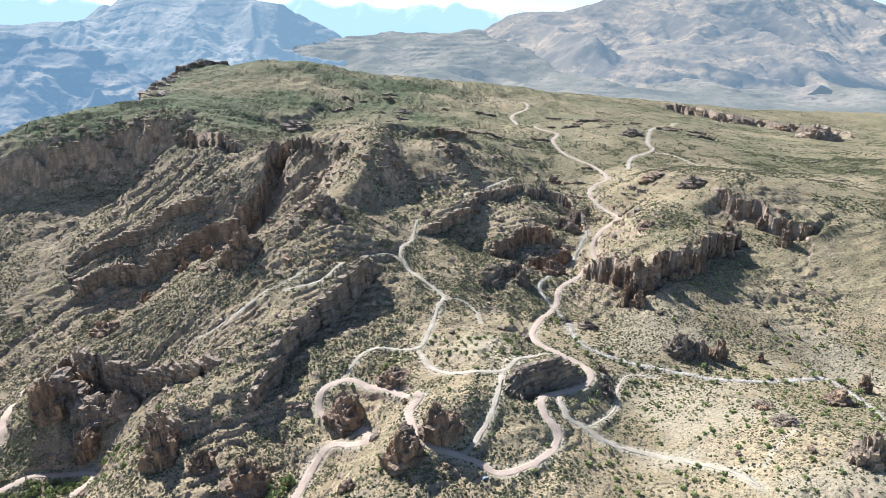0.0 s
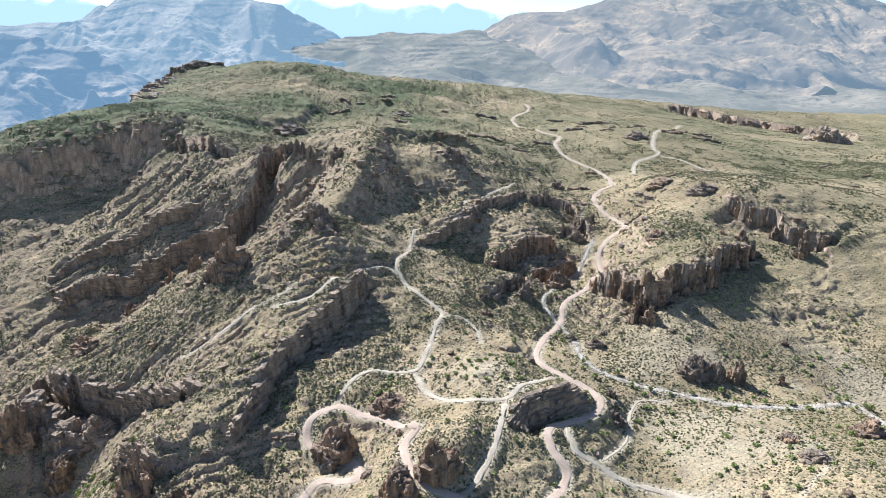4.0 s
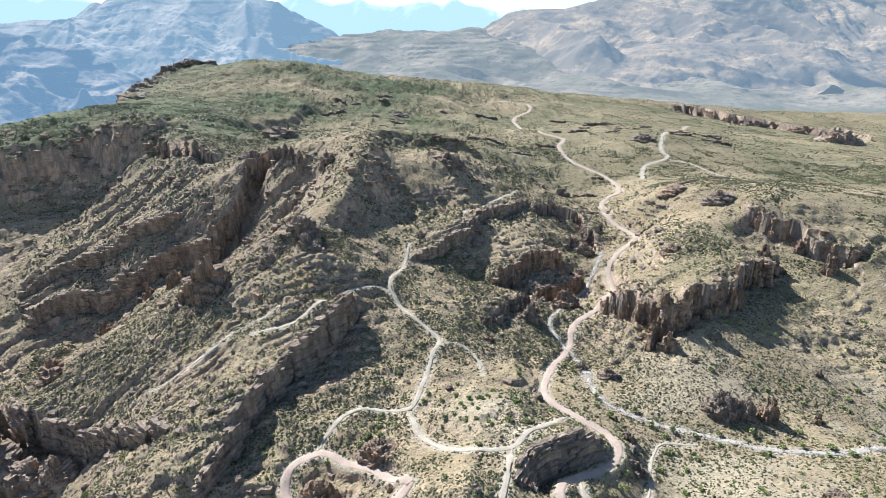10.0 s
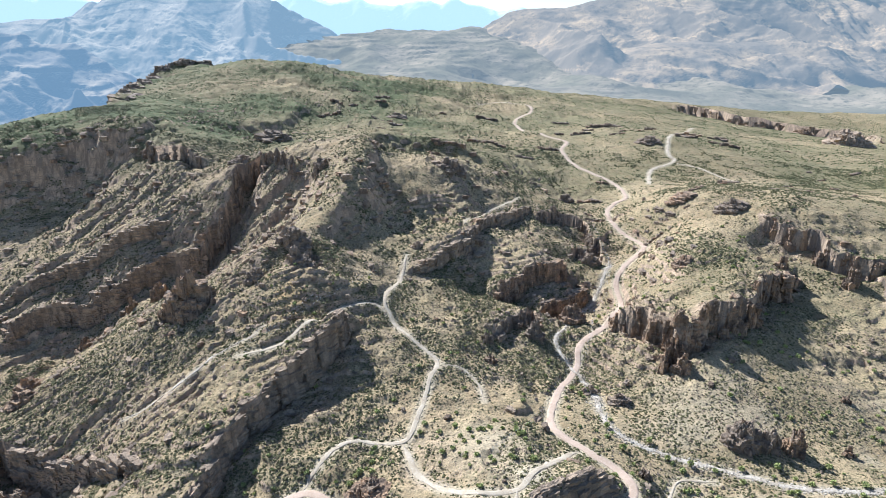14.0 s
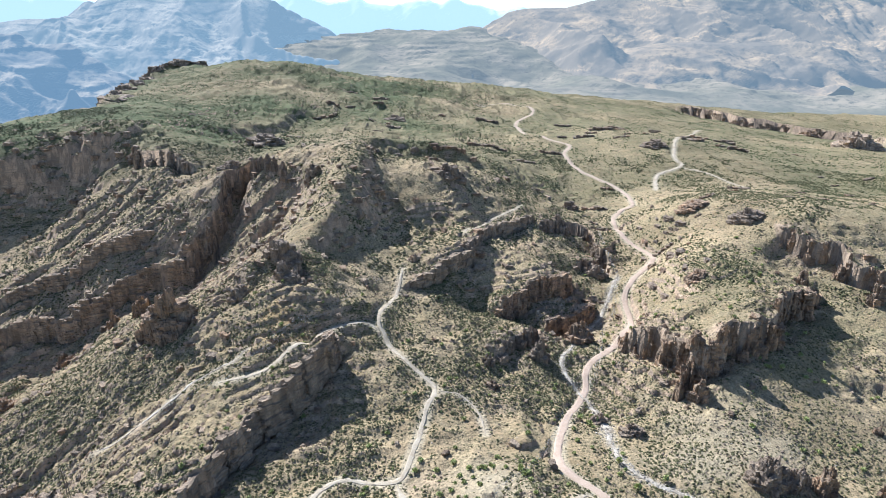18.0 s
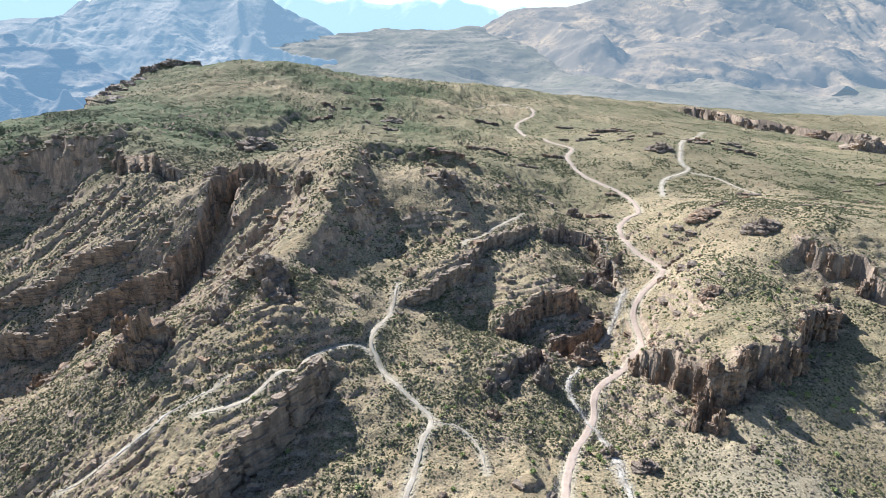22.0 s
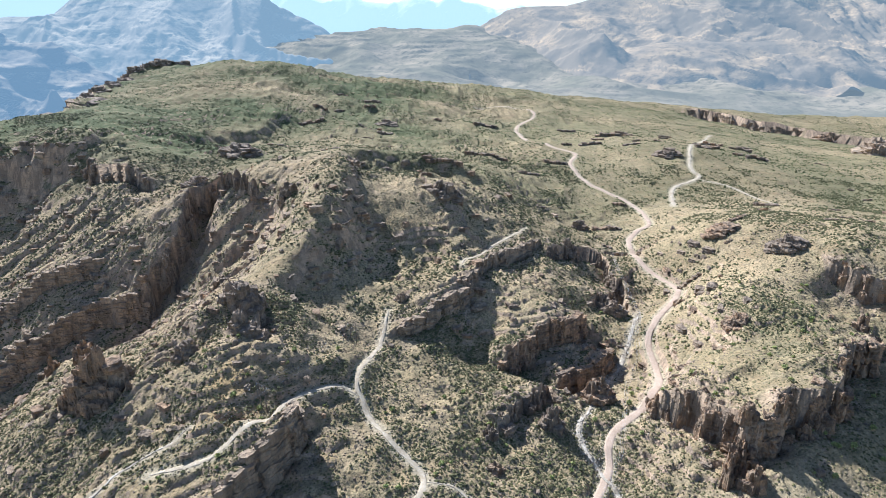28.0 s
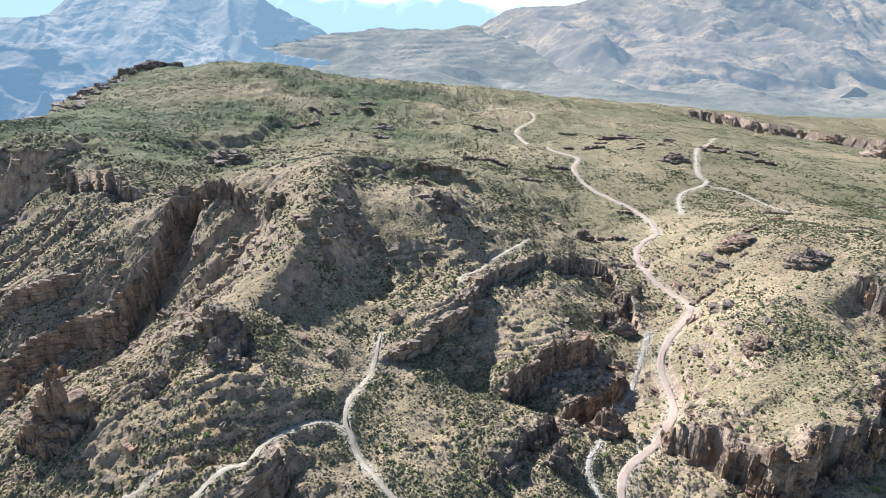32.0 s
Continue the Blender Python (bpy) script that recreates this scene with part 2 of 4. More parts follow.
# ---- roads, tracks and the wash, in plan ----
ROAD_FAR = [(105, 1854), (196, 1869), (248, 1774), (183, 1591), (180, 1471), (209, 1337), (246, 1286), (224, 1215), (233, 1138), (250, 1104), (277,
    1044), (274, 969), (251, 944), (233, 916), (229, 861), (245, 805), (238, 777), (195, 723), (187, 676), (168, 632), (130, 601), (120, 572), (95,
    526), (81, 474)]
ROAD_NEAR = [(89, 477), (100, 444), (113, 430), (119, 415), (115, 403), (104, 392), (88, 383), (76, 375), (71, 364), (72, 352), (78, 340), (76, 329), (64, 313), (49, 305),
    (34, 302), (24, 308), (6, 312), (-7, 314), (-15, 323), (-22, 341), (-24, 360), (-16, 376)]
ROAD_LOW = [(-16, 376), (-42, 399), (-61, 408), (-73, 415), (-82, 416), (-95, 408), (-98, 397), (-93, 385), (-79, 375), (-60, 367), (-54, 355), (-58,
    348), (-80, 355), (-89, 348), (-95, 329), (-98, 308)]
TRACK_SLOPE = [(-82, 418), (-75, 433), (-65, 450), (-54, 458), (-22, 456), (-12, 481), (-5, 514), (0, 538), (-23, 564), (-41, 592), (-47, 617), (-36,
    663), (-32, 697)]
TRACK_LOOP = [(-45, 597), (-55, 601), (-67, 595), (-80, 584), (-88, 573), (-93, 556), (-110, 539), (-131, 530), (-153, 527)]
TRACK_BENCH = [(-22, 454), (-9, 421), (20, 394), (46, 395), (58, 407), (80, 431), (92, 442)]
TRACK_WHITE = [(47, 397), (41, 368), (33, 344), (23, 325), (13, 314)]
WASH = [(125, 544), (123, 509), (127, 478), (148, 461), (193, 444), (230, 428), (280, 424), (325, 435), (327, 409), (316, 371), (312, 352)]
TRACK_FLAT = [(86, 378), (87, 366), (90, 357), (101, 352), (110, 346), (121, 343), (139, 340), (155, 332), (172, 315), (184, 299), (190, 284)]
TRACK_FAINT = [(172, 315), (186, 304), (199, 300), (212, 313), (228, 322), (242, 338), (249, 360)]
TRACK_FLAT2 = [(106, 355), (130, 382), (138, 404), (156, 434), (181, 436)]
TRACK_SIDE = [(641, 1637), (499, 1398), (415, 1203), (411, 1154), (361, 1121), (326, 1027)]
TRACK_MESA = [(104, 872), (90, 857), (71, 833), (49, 800), (33, 771), (30, 758)]
ROAD_GORGE = [(-394, 434), (-417, 480), (-449, 544)]
ROAD_GORGE2 = [(-370, 395), (-346, 411), (-322, 419), (-301, 413), (-294, 393), (-296, 377)]
C_RIDGE = [(-88, 573), (-76, 558), (-78, 545), (-93, 522), (-114, 496), (-130, 464), (-141, 428), (-147, 398), (-150, 376)]
C_MESA = [(158, 641), (170, 615), (184, 594), (191, 568), (202, 561), (229, 572), (252, 570), (299, 620), (342, 661), (367, 683)]
C_UPPER = [(338, 739), (362, 725), (384, 708), (400, 682), (408, 667), (431, 663), (438, 654)]
C_BUTTE = [(60, 652), (70, 667), (83, 681), (104, 696), (126, 713), (143, 736)]
C_BUTTE2 = [(98, 652), (121, 667), (146, 687), (163, 712)]
C_MESA1 = [(-40, 668), (-20, 677), (0, 688), (20, 706), (38, 738), (52, 776), (78, 818), (108, 842), (118, 862)]
C_DARK = [(-240, 962), (-252, 930), (-264, 892), (-257, 852), (-264, 815), (-288, 782)]
C_LEFT1 = [(-523, 757), (-490, 775), (-445, 786), (-401, 799), (-362, 811), (-324, 827)]
C_LEFT2 = [(-497, 712), (-461, 743), (-419, 752), (-372, 758), (-332, 781), (-292, 788), (-270, 787)]
C_LEFT3 = [(-243, 593), (-217, 594), (-195, 598)]
C_LEFT0 = [(-830, 900), (-703, 940), (-634, 953), (-589, 966), (-532, 988), (-465, 991), (-423, 974)]
C_HILL = [(-690, 1330), (-715, 1450), (-795, 1720), (-862, 2010), (-800, 2110), (-700, 2150)]
C_KNOB = [(44, 368), (55, 386), (69, 395), (84, 403), (96, 410), (108, 413)]
C_GORGE1 = [(-384, 483), (-382, 527), (-327, 494), (-271, 478), (-230, 461), (-181, 430)]
C_GORGE2 = [(-241, 393), (-201, 371), (-186, 354)]
C_FARR = [(761, 2267), (891, 2233), (971, 2102), (1093, 2079), (1183, 2039), (1283, 1992), (1138, 1626)]
C_POLE = [(-116, 651), (-120, 633), (-129, 616)]
S_SPUR = [(-142, 663), (-108, 702), (-88, 736), (-74, 794), (-77, 845), (-90, 920), (-92, 972), (-50, 985), (10, 983), (52, 950)]
S_HILL = [(-348, 1092), (-353, 1222), (-309, 1291), (-279, 1478)]
S_KNUCKLE = [(-180, 629), (-153, 629), (-128, 657), (-97, 666)]
WASH_UP = [(198, 762), (168, 705), (147, 673), (136, 650), (119, 624), (106, 599), (120, 560), (126, 532), (125, 511)]
C_CRAG = [(-432, 978), (-405, 962), (-383, 950), (-344, 944), (-320, 924)]
GULLY = [(-226, 962), (-240, 925), (-249, 890), (-243, 855), (-249, 820), (-262, 792), (-285, 762), (-272, 715)]
C_CANYON = [(121, 836), (158, 873), (190, 880), (190, 836), (194, 801)]
C_CANYON2 = [(155, 766), (200, 823), (193, 765)]
C_BLOCKS = [(49, 589), (73, 622), (92, 641), (96, 622)]
BEDROCK = [(-139, 555), (-146, 547), (-157, 543), (-173, 533), (-186, 517), (-204, 504), (-230, 495)]
PATH_OLD = [(1, 533), (19, 531), (31, 517), (35, 495)]
PATH_EAST = [(412, 1142), (444, 1111), (466, 1035)]

ROADS = [
    ("road", ROAD_FAR + ROAD_NEAR[1:], 5.4, "road"), ("road_lower", ROAD_LOW, 6.0, "road"),
    ("track_slope", TRACK_SLOPE, 3.2, "track"), ("track_loop", TRACK_LOOP, 3.8, "track"),
    ("track_bench", TRACK_BENCH, 3.8, "track"), ("track_white", TRACK_WHITE, 3.6, "track"),
    ("track_flat", TRACK_FLAT, 4.2, "track"), ("track_meadow", TRACK_FLAT2, 1.8, "track"),
    ("track_side", TRACK_SIDE, 5.0, "track"), ("track_mesa", TRACK_MESA, 2.4, "track"),
    ("road_gorge", ROAD_GORGE, 6.0, "road"), ("road_gorge_bend", ROAD_GORGE2, 6.0, "road"),
    ("bedrock_channel", BEDROCK, 1.5, "wash"), ("path_old", PATH_OLD, 1.5, "track"), ("path_east", PATH_EAST, 3.0, "track"),
    ("wash", WASH, 3.2, "wash"), ("wash_upper", WASH_UP, 2.8, "wash"),
]

# cliffs: rim line, drop, side that falls (1 right of the line, -1 left), reach above, reach below, buttress size, stone
CLIFFS = [
    ("ridge_cliff", C_RIDGE, 36, -1, 45, 32, 6.0, ROCK),
    ("mesa_cliff", C_MESA, 30, 1, 40, 30, 7.0, ROCK_RED),
    ("upper_cliff", C_UPPER, 24, 1, 30, 26, 7.0, ROCK_RED),
    ("canyon_cliff", C_CANYON, 18, 1, 40, 18, 5.0, ROCK_DARK), ("canyon_wall", C_CANYON2, 14, 1, 30, 12, 4.0, ROCK_DARK),
    ("block_cliff", C_BLOCKS, 14, 1, 35, 14, 5.0, ROCK_DARK),
    ("butte_cliff", C_BUTTE, 26, 1, 60, 40, 3.0, ROCK_RED),
    ("butte_base_cliff", C_BUTTE2, 18, 1, 30, 16, 3.0, ROCK_RED),
    ("bench_cliff", C_MESA1, 15, 1, 26, 16, 3.0, ROCK),
    ("gully_cliff", C_DARK, 34, -1, 35, 26, 5.0, ROCK_DARK), ("crag_cliff", C_CRAG, 24, 1, 30, 22, 5.0, ROCK_DARK),
    ("strata_cliff_upper", C_LEFT1, 16, 1, 25, 16, 3.0, ROCK),
    ("strata_cliff_lower", C_LEFT2, 26, 1, 24, 30, 4.0, ROCK),
    ("knuckle_cliff", C_LEFT3, 26, 1, 14, 14, 3.0, ROCK_RED),
    ("shadow_slope", C_LEFT0, 72, 1, 50, 75, 16.0, None),
    ("gorge_cliff", C_GORGE1, 44, 1, 26, 34, 5.0, ROCK),
    ("gorge_block_cliff", C_GORGE2, 28, 1, 14, 14, 3.0, ROCK),
    ("far_cliff", C_FARR, 40, 1, 60, 60, 14.0, ROCK),
    ("hill_cliff", C_HILL, 45, -1, 40, 60, 8.0, ROCK_DARK),
    ("spur_slope", S_SPUR, 34, 1, 55, 70, 6.0, None), ("hill_slope", S_HILL, 24, 1, 40, 50, 6.0, None),
    ("knuckle_slope", S_KNUCKLE, 30, 1, 26, 26, 5.0, None),
    ("spur_cliff", C_POLE, 16, -1, 14, 16, 3.0, ROCK_DARK),
]


# ---- noise ----
def lattice(ix, iy, seed):
    h = (ix.astype(np.int64) * 374761393 + iy.astype(np.int64) * 668265263 + seed * 982451653) & 0xFFFFFFFF
    h = ((h ^ (h >> 13)) * 1274126177) & 0xFFFFFFFF
    return ((h ^ (h >> 16)) & 0xFFFF).astype(np.float32) / 65535.0 * 2 - 1


def vnoise(x, y, seed=0):
    ix, iy = np.floor(x), np.floor(y)
    fx, fy = (x - ix).astype(np.float32), (y - iy).astype(np.float32)
    fx, fy = fx * fx * fx * (fx * (fx * 6 - 15) + 10), fy * fy * fy * (fy * (fy * 6 - 15) + 10)
    a, b = lattice(ix, iy, seed), lattice(ix + 1, iy, seed)
    c, d = lattice(ix, iy + 1, seed), lattice(ix + 1, iy + 1, seed)
    return (a + (b - a) * fx) * (1 - fy) + (c + (d - c) * fx) * fy


def fbm(x, y, wave, octaves, seed=0, gain=0.5, ridged=False):
    s, amp, f = 0.0, 1.0, 1.0 / wave
    for o in range(octaves):
        c, r = math.cos(o * 1.3), math.sin(o * 1.3)
        n = vnoise((x * c - y * r) * f + 17.3 * o, (x * r + y * c) * f - 9.1 * o, seed + o)
        s = s + amp * ((1 - 2 * np.abs(n)) if ridged else n)
        amp, f = amp * gain, f * 2.03
    return s


def smooth(a, b, x):
    t = np.clip((x - a) / (b - a), 0, 1)
    return t * t * (3 - 2 * t)


# ---- height of the land ----
POINTS = np.array(TOPS + BENCH + FLATS + GORGE + CLIFF_RIDGE + CANYON + MESA + LEFT_SLOPES + UPLAND + HILL_DOME + OUTSKIRTS, float)


def fit_base(p):
    q = p[:, :2] / 100
    n = len(q)
    a = np.zeros((n + 3, n + 3))
    a[:n, :n] = np.sqrt(((q[:, None] - q[None]) ** 2).sum(2) + 0.15) - 0.04 * np.eye(n)
    a[:n, n], a[:n, n + 1:] = 1, q
    a[n:, :n] = a[:n, n:].T
    return q, np.linalg.solve(a, np.r_[p[:, 2], 0, 0, 0])


BASE_Q, BASE_W = fit_base(POINTS)


def axis(*spans):
    """Grid lines: spans of (end, first step, last step)."""
    v = [spans[0]]
    for end, s0, s1 in spans[1:]:
        length = end - v[-1]
        n = max(1, int(round(2 * length / (s0 + s1))))
        st = np.linspace(s0, s1, n)
        v += list(v[-1] + np.cumsum(st * length / st.sum()))
    return np.array(v)


GX = axis(-4600, (-900, 90, 9), (-420, 8, 2.2), (-290, 2.0, 1.2), (330, 1.15, 1.15), (470, 1.2, 2.4), (1000, 2.8, 10), (4600, 12, 90))
GY = axis(-500, (180, 60, 8), (285, 6, 1.3), (700, 1.15, 1.25), (950, 1.4, 2.6), (1400, 2.8, 6), (2500, 6.5, 18), (4900, 20, 60))
XX, YY = np.meshgrid(GX, GY)

coarse_x, coarse_y = GX[::3], GY[::3]


def base_height(x, y):
    x, y = x / 100, y / 100
    s = BASE_W[-3] + BASE_W[-2] * x + BASE_W[-1] * y
    for (a, b), c in zip(BASE_Q, BASE_W):
        s = s + c * np.sqrt((x - a) ** 2 + (y - b) ** 2 + 0.15)
    return s


def sample(grid, x, y, gx=GX, gy=GY):
    x, y = np.asarray(x, float), np.asarray(y, float)
    i = np.clip(np.searchsorted(gx, x) - 1, 0, len(gx) - 2)
    j = np.clip(np.searchsorted(gy, y) - 1, 0, len(gy) - 2)
    u = np.clip((x - gx[i]) / (gx[i + 1] - gx[i]), 0, 1)
    v = np.clip((y - gy[j]) / (gy[j + 1] - gy[j]), 0, 1)
    return (grid[j, i] * (1 - u) + grid[j, i + 1] * u) * (1 - v) + (grid[j + 1, i] * (1 - u) + grid[j + 1, i + 1] * u) * v


_c = base_height(*np.meshgrid(coarse_x, coarse_y))
H = sample(_c, XX, YY, coarse_x, coarse_y)

# rolling ground, gullies, ledges
calm = 1 - 0.75 * smooth(60, 130, XX) * smooth(560, 480, YY) * smooth(250, 300, YY)
calm *= 1 - 0.5 * smooth(150, 260, XX) * smooth(640, 760, YY)
far_amp = 1 + 1.2 * smooth(1000, 2200, YY)
H = H + calm * far_amp * (3.2 * fbm(XX, YY, 95, 2, 3) + 2.4 * fbm(XX, YY, 42, 2, 5, 0.5, True) - 1.2)
rough = smooth(-0.1, 0.6, fbm(XX, YY, 60, 2, 23))
H = H + calm * (1.3 * fbm(XX, YY, 15, 2, 11) + (0.35 + 0.8 * rough) * fbm(XX, YY, 6.5, 2, 19, 0.6, True))
H = H + 7 * smooth(980, 1300, YY) * fbm(XX, YY, 300, 3, 43, 0.5)
H = H - 90 * smooth(2320, 2650, YY)
left = smooth(-120, -190, XX) * smooth(420, 500, YY) * smooth(1050, 880, YY)
tilt = 0.45 * (H - 0.435 * XX - 0.13 * YY) + 0.30 * (0.85 * YY - XX) + 9 * fbm(XX, YY, 110, 4, 31)
for step, size, seed in ((21.0, 0.16, 33), (6.5, 0.20, 35)):
    bed = tilt / step
    fr = bed - np.floor(bed)
    H = H + step * left * np.clip(size * (0.55 + 1.7 * fbm(XX, YY, 70, 3, seed)), 0.0, 0.75) * (smooth(0.5, 0.68, fr) - fr)
ledge = smooth(0.05, 0.5, fbm(XX, YY, 85, 2, 41)) * (1 - left) * calm * smooth(1900, 900, YY)
bed = (H + 0.10 * YY + 6 * fbm(XX, YY, 38, 3, 37)) / 7.0
fr = bed - np.floor(bed)
H = H + 7.0 * ledge * 0.4 * (smooth(0.55, 0.82, fr) - fr)

# cliffs
WARP_X, WARP_Y = fbm(XX, YY, 19, 2, 51), fbm(XX, YY, 16, 2, 57)
ROCKY = np.clip(left * 0.22 + 0.45 * smooth(0.15, 0.7, fbm(XX, YY, 48, 3, 87)) * calm * smooth(1150, 900, YY), 0, 0.8)
H = H + left * (1.0 * fbm(0.30 * (XX + YY), YY - XX, 8.0, 3, 89, 0.6, True) - 0.5)


def window(x0, x1, y0, y1):
    return (slice(*np.searchsorted(GY, (y0, y1))), slice(*np.searchsorted(GX, (x0, x1))))


def line_field(line, x, y):
    """Distance, signed side (left positive) and place along a line."""
    best = np.full(x.shape, 1e9)
    side, along = np.zeros(x.shape), np.zeros(x.shape)
    p = np.array([q[:2] for q in line], float)
    seg = np.hypot(*np.diff(p, axis=0).T)
    run = np.r_[0, np.cumsum(seg)] / seg.sum()
    for i in range(len(p) - 1):
        d = p[i + 1] - p[i]
        t = np.clip(((x - p[i, 0]) * d[0] + (y - p[i, 1]) * d[1]) / (d @ d), 0, 1)
        qx, qy = x - p[i, 0] - t * d[0], y - p[i, 1] - t * d[1]
        r = np.hypot(qx, qy)
        m = r < best
        best[m] = r[m]
        side[m] = (d[0] * qy - d[1] * qx)[m]
        along[m] = (run[i] + t * (run[i + 1] - run[i]))[m]
    return best, np.sign(side), along


for name, line, drop, falls, above, below, butt, stone in CLIFFS:
    p = np.array([q[:2] for q in line], float)
    reach = 3.2 * max(above, below)
    w = window(p[:, 0].min() - reach, p[:, 0].max() + reach, p[:, 1].min() - reach, p[:, 1].max() + reach)
    x, y = XX[w] + butt * WARP_X[w], YY[w] + butt * WARP_Y[w]
    d, s, a = line_field(line, x, y)
    edge = 0.8 if stone is not None else (40.0 if name == "shadow_slope" else 24.0)
    s = -s * falls
    taper = smooth(0, 0.12, a) * smooth(1, 0.88, a)
    if name == "ridge_cliff":
        taper = taper * (1 - 0.45 * a)
    if name == "gorge_cliff":
        taper = taper * (1 - 0.6 * smooth(0.45, 0.75, a))
    lip = smooth(-edge, edge, d * s)
    share = 0.12 if name == "gorge_cliff" else 0.5
    up = share * drop * np.exp(-d / above)
    down = -(1 - share) * drop * (0.75 * np.exp(-d / below) + 0.25 * np.exp(-d / (0.2 * below)))
    H[w] = H[w] + taper * (up * (1 - lip) + down * lip)
    if stone is not None:
        ROCKY[w] = np.maximum(ROCKY[w], taper * np.exp(-((d - 4) / 14) ** 2))

# the knob inside the road bend: a bedded face that drops to the road
_w = window(20, 150, 340, 460)
_d, _s, _a = line_field(C_KNOB, XX[_w] + 2 * WARP_X[_w], YY[_w] + 2 * WARP_Y[_w])
_rim = 23 - 15 * smooth(0.72, 1.0, _a)
_ends = smooth(0, 0.1, _a)
_top = np.maximum(H[_w], _rim - 0.45 * _d)
_face = _rim - (_rim - 2.5) * smooth(0.0, 12.0, _d)
H[_w] = np.where(_s > 0, H[_w] + (_top - H[_w]) * _ends * smooth(40, 25, _d), H[_w] + (_face - H[_w]) * _ends * smooth(24, 14, _d))
ROCKY[_w] = np.maximum(ROCKY[_w], np.where(_s > 0, 0, smooth(16, 10, _d)) * _ends)

# the deep gully between the towers
_w = window(-360, -150, 660, 1020)
_d, _, _a = line_field(GULLY, XX[_w] + 4 * WARP_X[_w], YY[_w] + 4 * WARP_Y[_w])
H[_w] = H[_w] - 24 * np.exp(-(_d / 13) ** 2) * smooth(0, 0.15, _a) * smooth(1, 0.75, _a)
ROCKY[_w] = np.maximum(ROCKY[_w], 0.8 * np.exp(-(_d / 20) ** 2))

# roads cut into the slope
ROAD_D, ROAD_Z, PALE = np.full(H.shape, 99.0), np.zeros_like(H), np.zeros_like(H)


def curve_through(line, step):
    p = np.array([q[:2] for q in line], float)
    p = np.vstack([2 * p[0] - p[1], p, 2 * p[-1] - p[-2]])
    out = []
    for i in range(1, len(p) - 2):
        n = max(2, int(np.hypot(*(p[i + 1] - p[i])) / step))
        for t in np.arange(n) / n:
            a, b, c, d = p[i - 1:i + 3]
            out.append(0.5 * (2 * b + (c - a) * t + (2 * a - 5 * b + 4 * c - d) * t * t + (3 * b - a - 3 * c + d) * t ** 3))
    return np.array(out + [p[-2]])


ROAD_RUNS = []
for name, line, width, sort in ROADS:
    xy = curve_through(line, 1.5)
    z = sample(H, xy[:, 0], xy[:, 1])
    n = 9
    kern = np.hanning(2 * n + 1)
    z = np.convolve(np.pad(z, n, mode="edge"), kern / kern.sum(), mode="valid")
    old = sample(ROAD_D, xy[:, 0], xy[:, 1])
    near = smooth(9, 3, old)
    z = z * (1 - near) + near * np.where(old < 20, sample(ROAD_Z, xy[:, 0], xy[:, 1]), z)
    ROAD_RUNS.append((name, xy, z, width, sort))
    r = width / 2 + 7
    for (x, y), zz in zip(xy, z):
        w = window(x - r, x + r, y - r, y + r)
        d = np.hypot(XX[w] - x, YY[w] - y) - width / 2
        m = d < ROAD_D[w]
        ROAD_D[w] = np.where(m, d, ROAD_D[w])
        ROAD_Z[w] = np.where(m, zz, ROAD_Z[w])
    if sort != "road":
        PALE = np.maximum(PALE, 0.55 * smooth(5, 0.5, ROAD_D))
cut = smooth(5.5, 0.8, ROAD_D)
H = H * (1 - cut) + (ROAD_Z - 0.15) * cut
PALE = np.maximum(PALE, 0.35 * smooth(4, 0.5, ROAD_D))


PALE = np.maximum(PALE, 0.30 * smooth(110, 170, XX) * smooth(600, 470, YY) * smooth(-0.35, 0.5, fbm(XX, YY, 45, 3, 83)))
PALE = np.maximum(PALE, 0.8 * np.exp(-((XX - 56) ** 2 + (YY - 404) ** 2) / 130) + 0.4 * np.exp(-((XX - 35) ** 2 + (YY - 438) ** 2) / 700))

_w = window(160, 265, 285, 375)
PALE[_w] = np.maximum(PALE[_w], 0.6 * smooth(2.4, 0.8, line_field(TRACK_FAINT, XX[_w] + 1.5 * WARP_X[_w], YY[_w] + 1.5 * WARP_Y[_w])[0]))
PALE = np.maximum(PALE, 0.5 * np.exp(-(((XX - 158) / 24) ** 2 + ((YY - 328) / 9) ** 2)))


def height(x, y):
    return float(sample(H, x, y))


def mesh_object(name, verts, faces, mat, smooth_faces=True):
    me = bpy.data.meshes.new(name)
    verts, faces = np.asarray(verts, np.float32), np.asarray(faces, np.int32)
    k = faces.shape[1]
    me.vertices.add(len(verts))
    me.vertices.foreach_set("co", verts.ravel())
    me.loops.add(faces.size)
    me.loops.foreach_set("vertex_index", faces.ravel())
    me.polygons.add(len(faces))
    me.polygons.foreach_set("loop_start", np.arange(0, faces.size, k, dtype=np.int32))
    me.polygons.foreach_set("use_smooth", np.full(len(faces), smooth_faces))
    me.update(calc_edges=True)
    me.materials.append(mat)
    return new(name, me)


def grid_faces(rows, cols):
    i = np.arange(rows * cols).reshape(rows, cols)
    return np.stack([i[:-1, :-1], i[:-1, 1:], i[1:, 1:], i[1:, :-1]], -1).reshape(-1, 4)


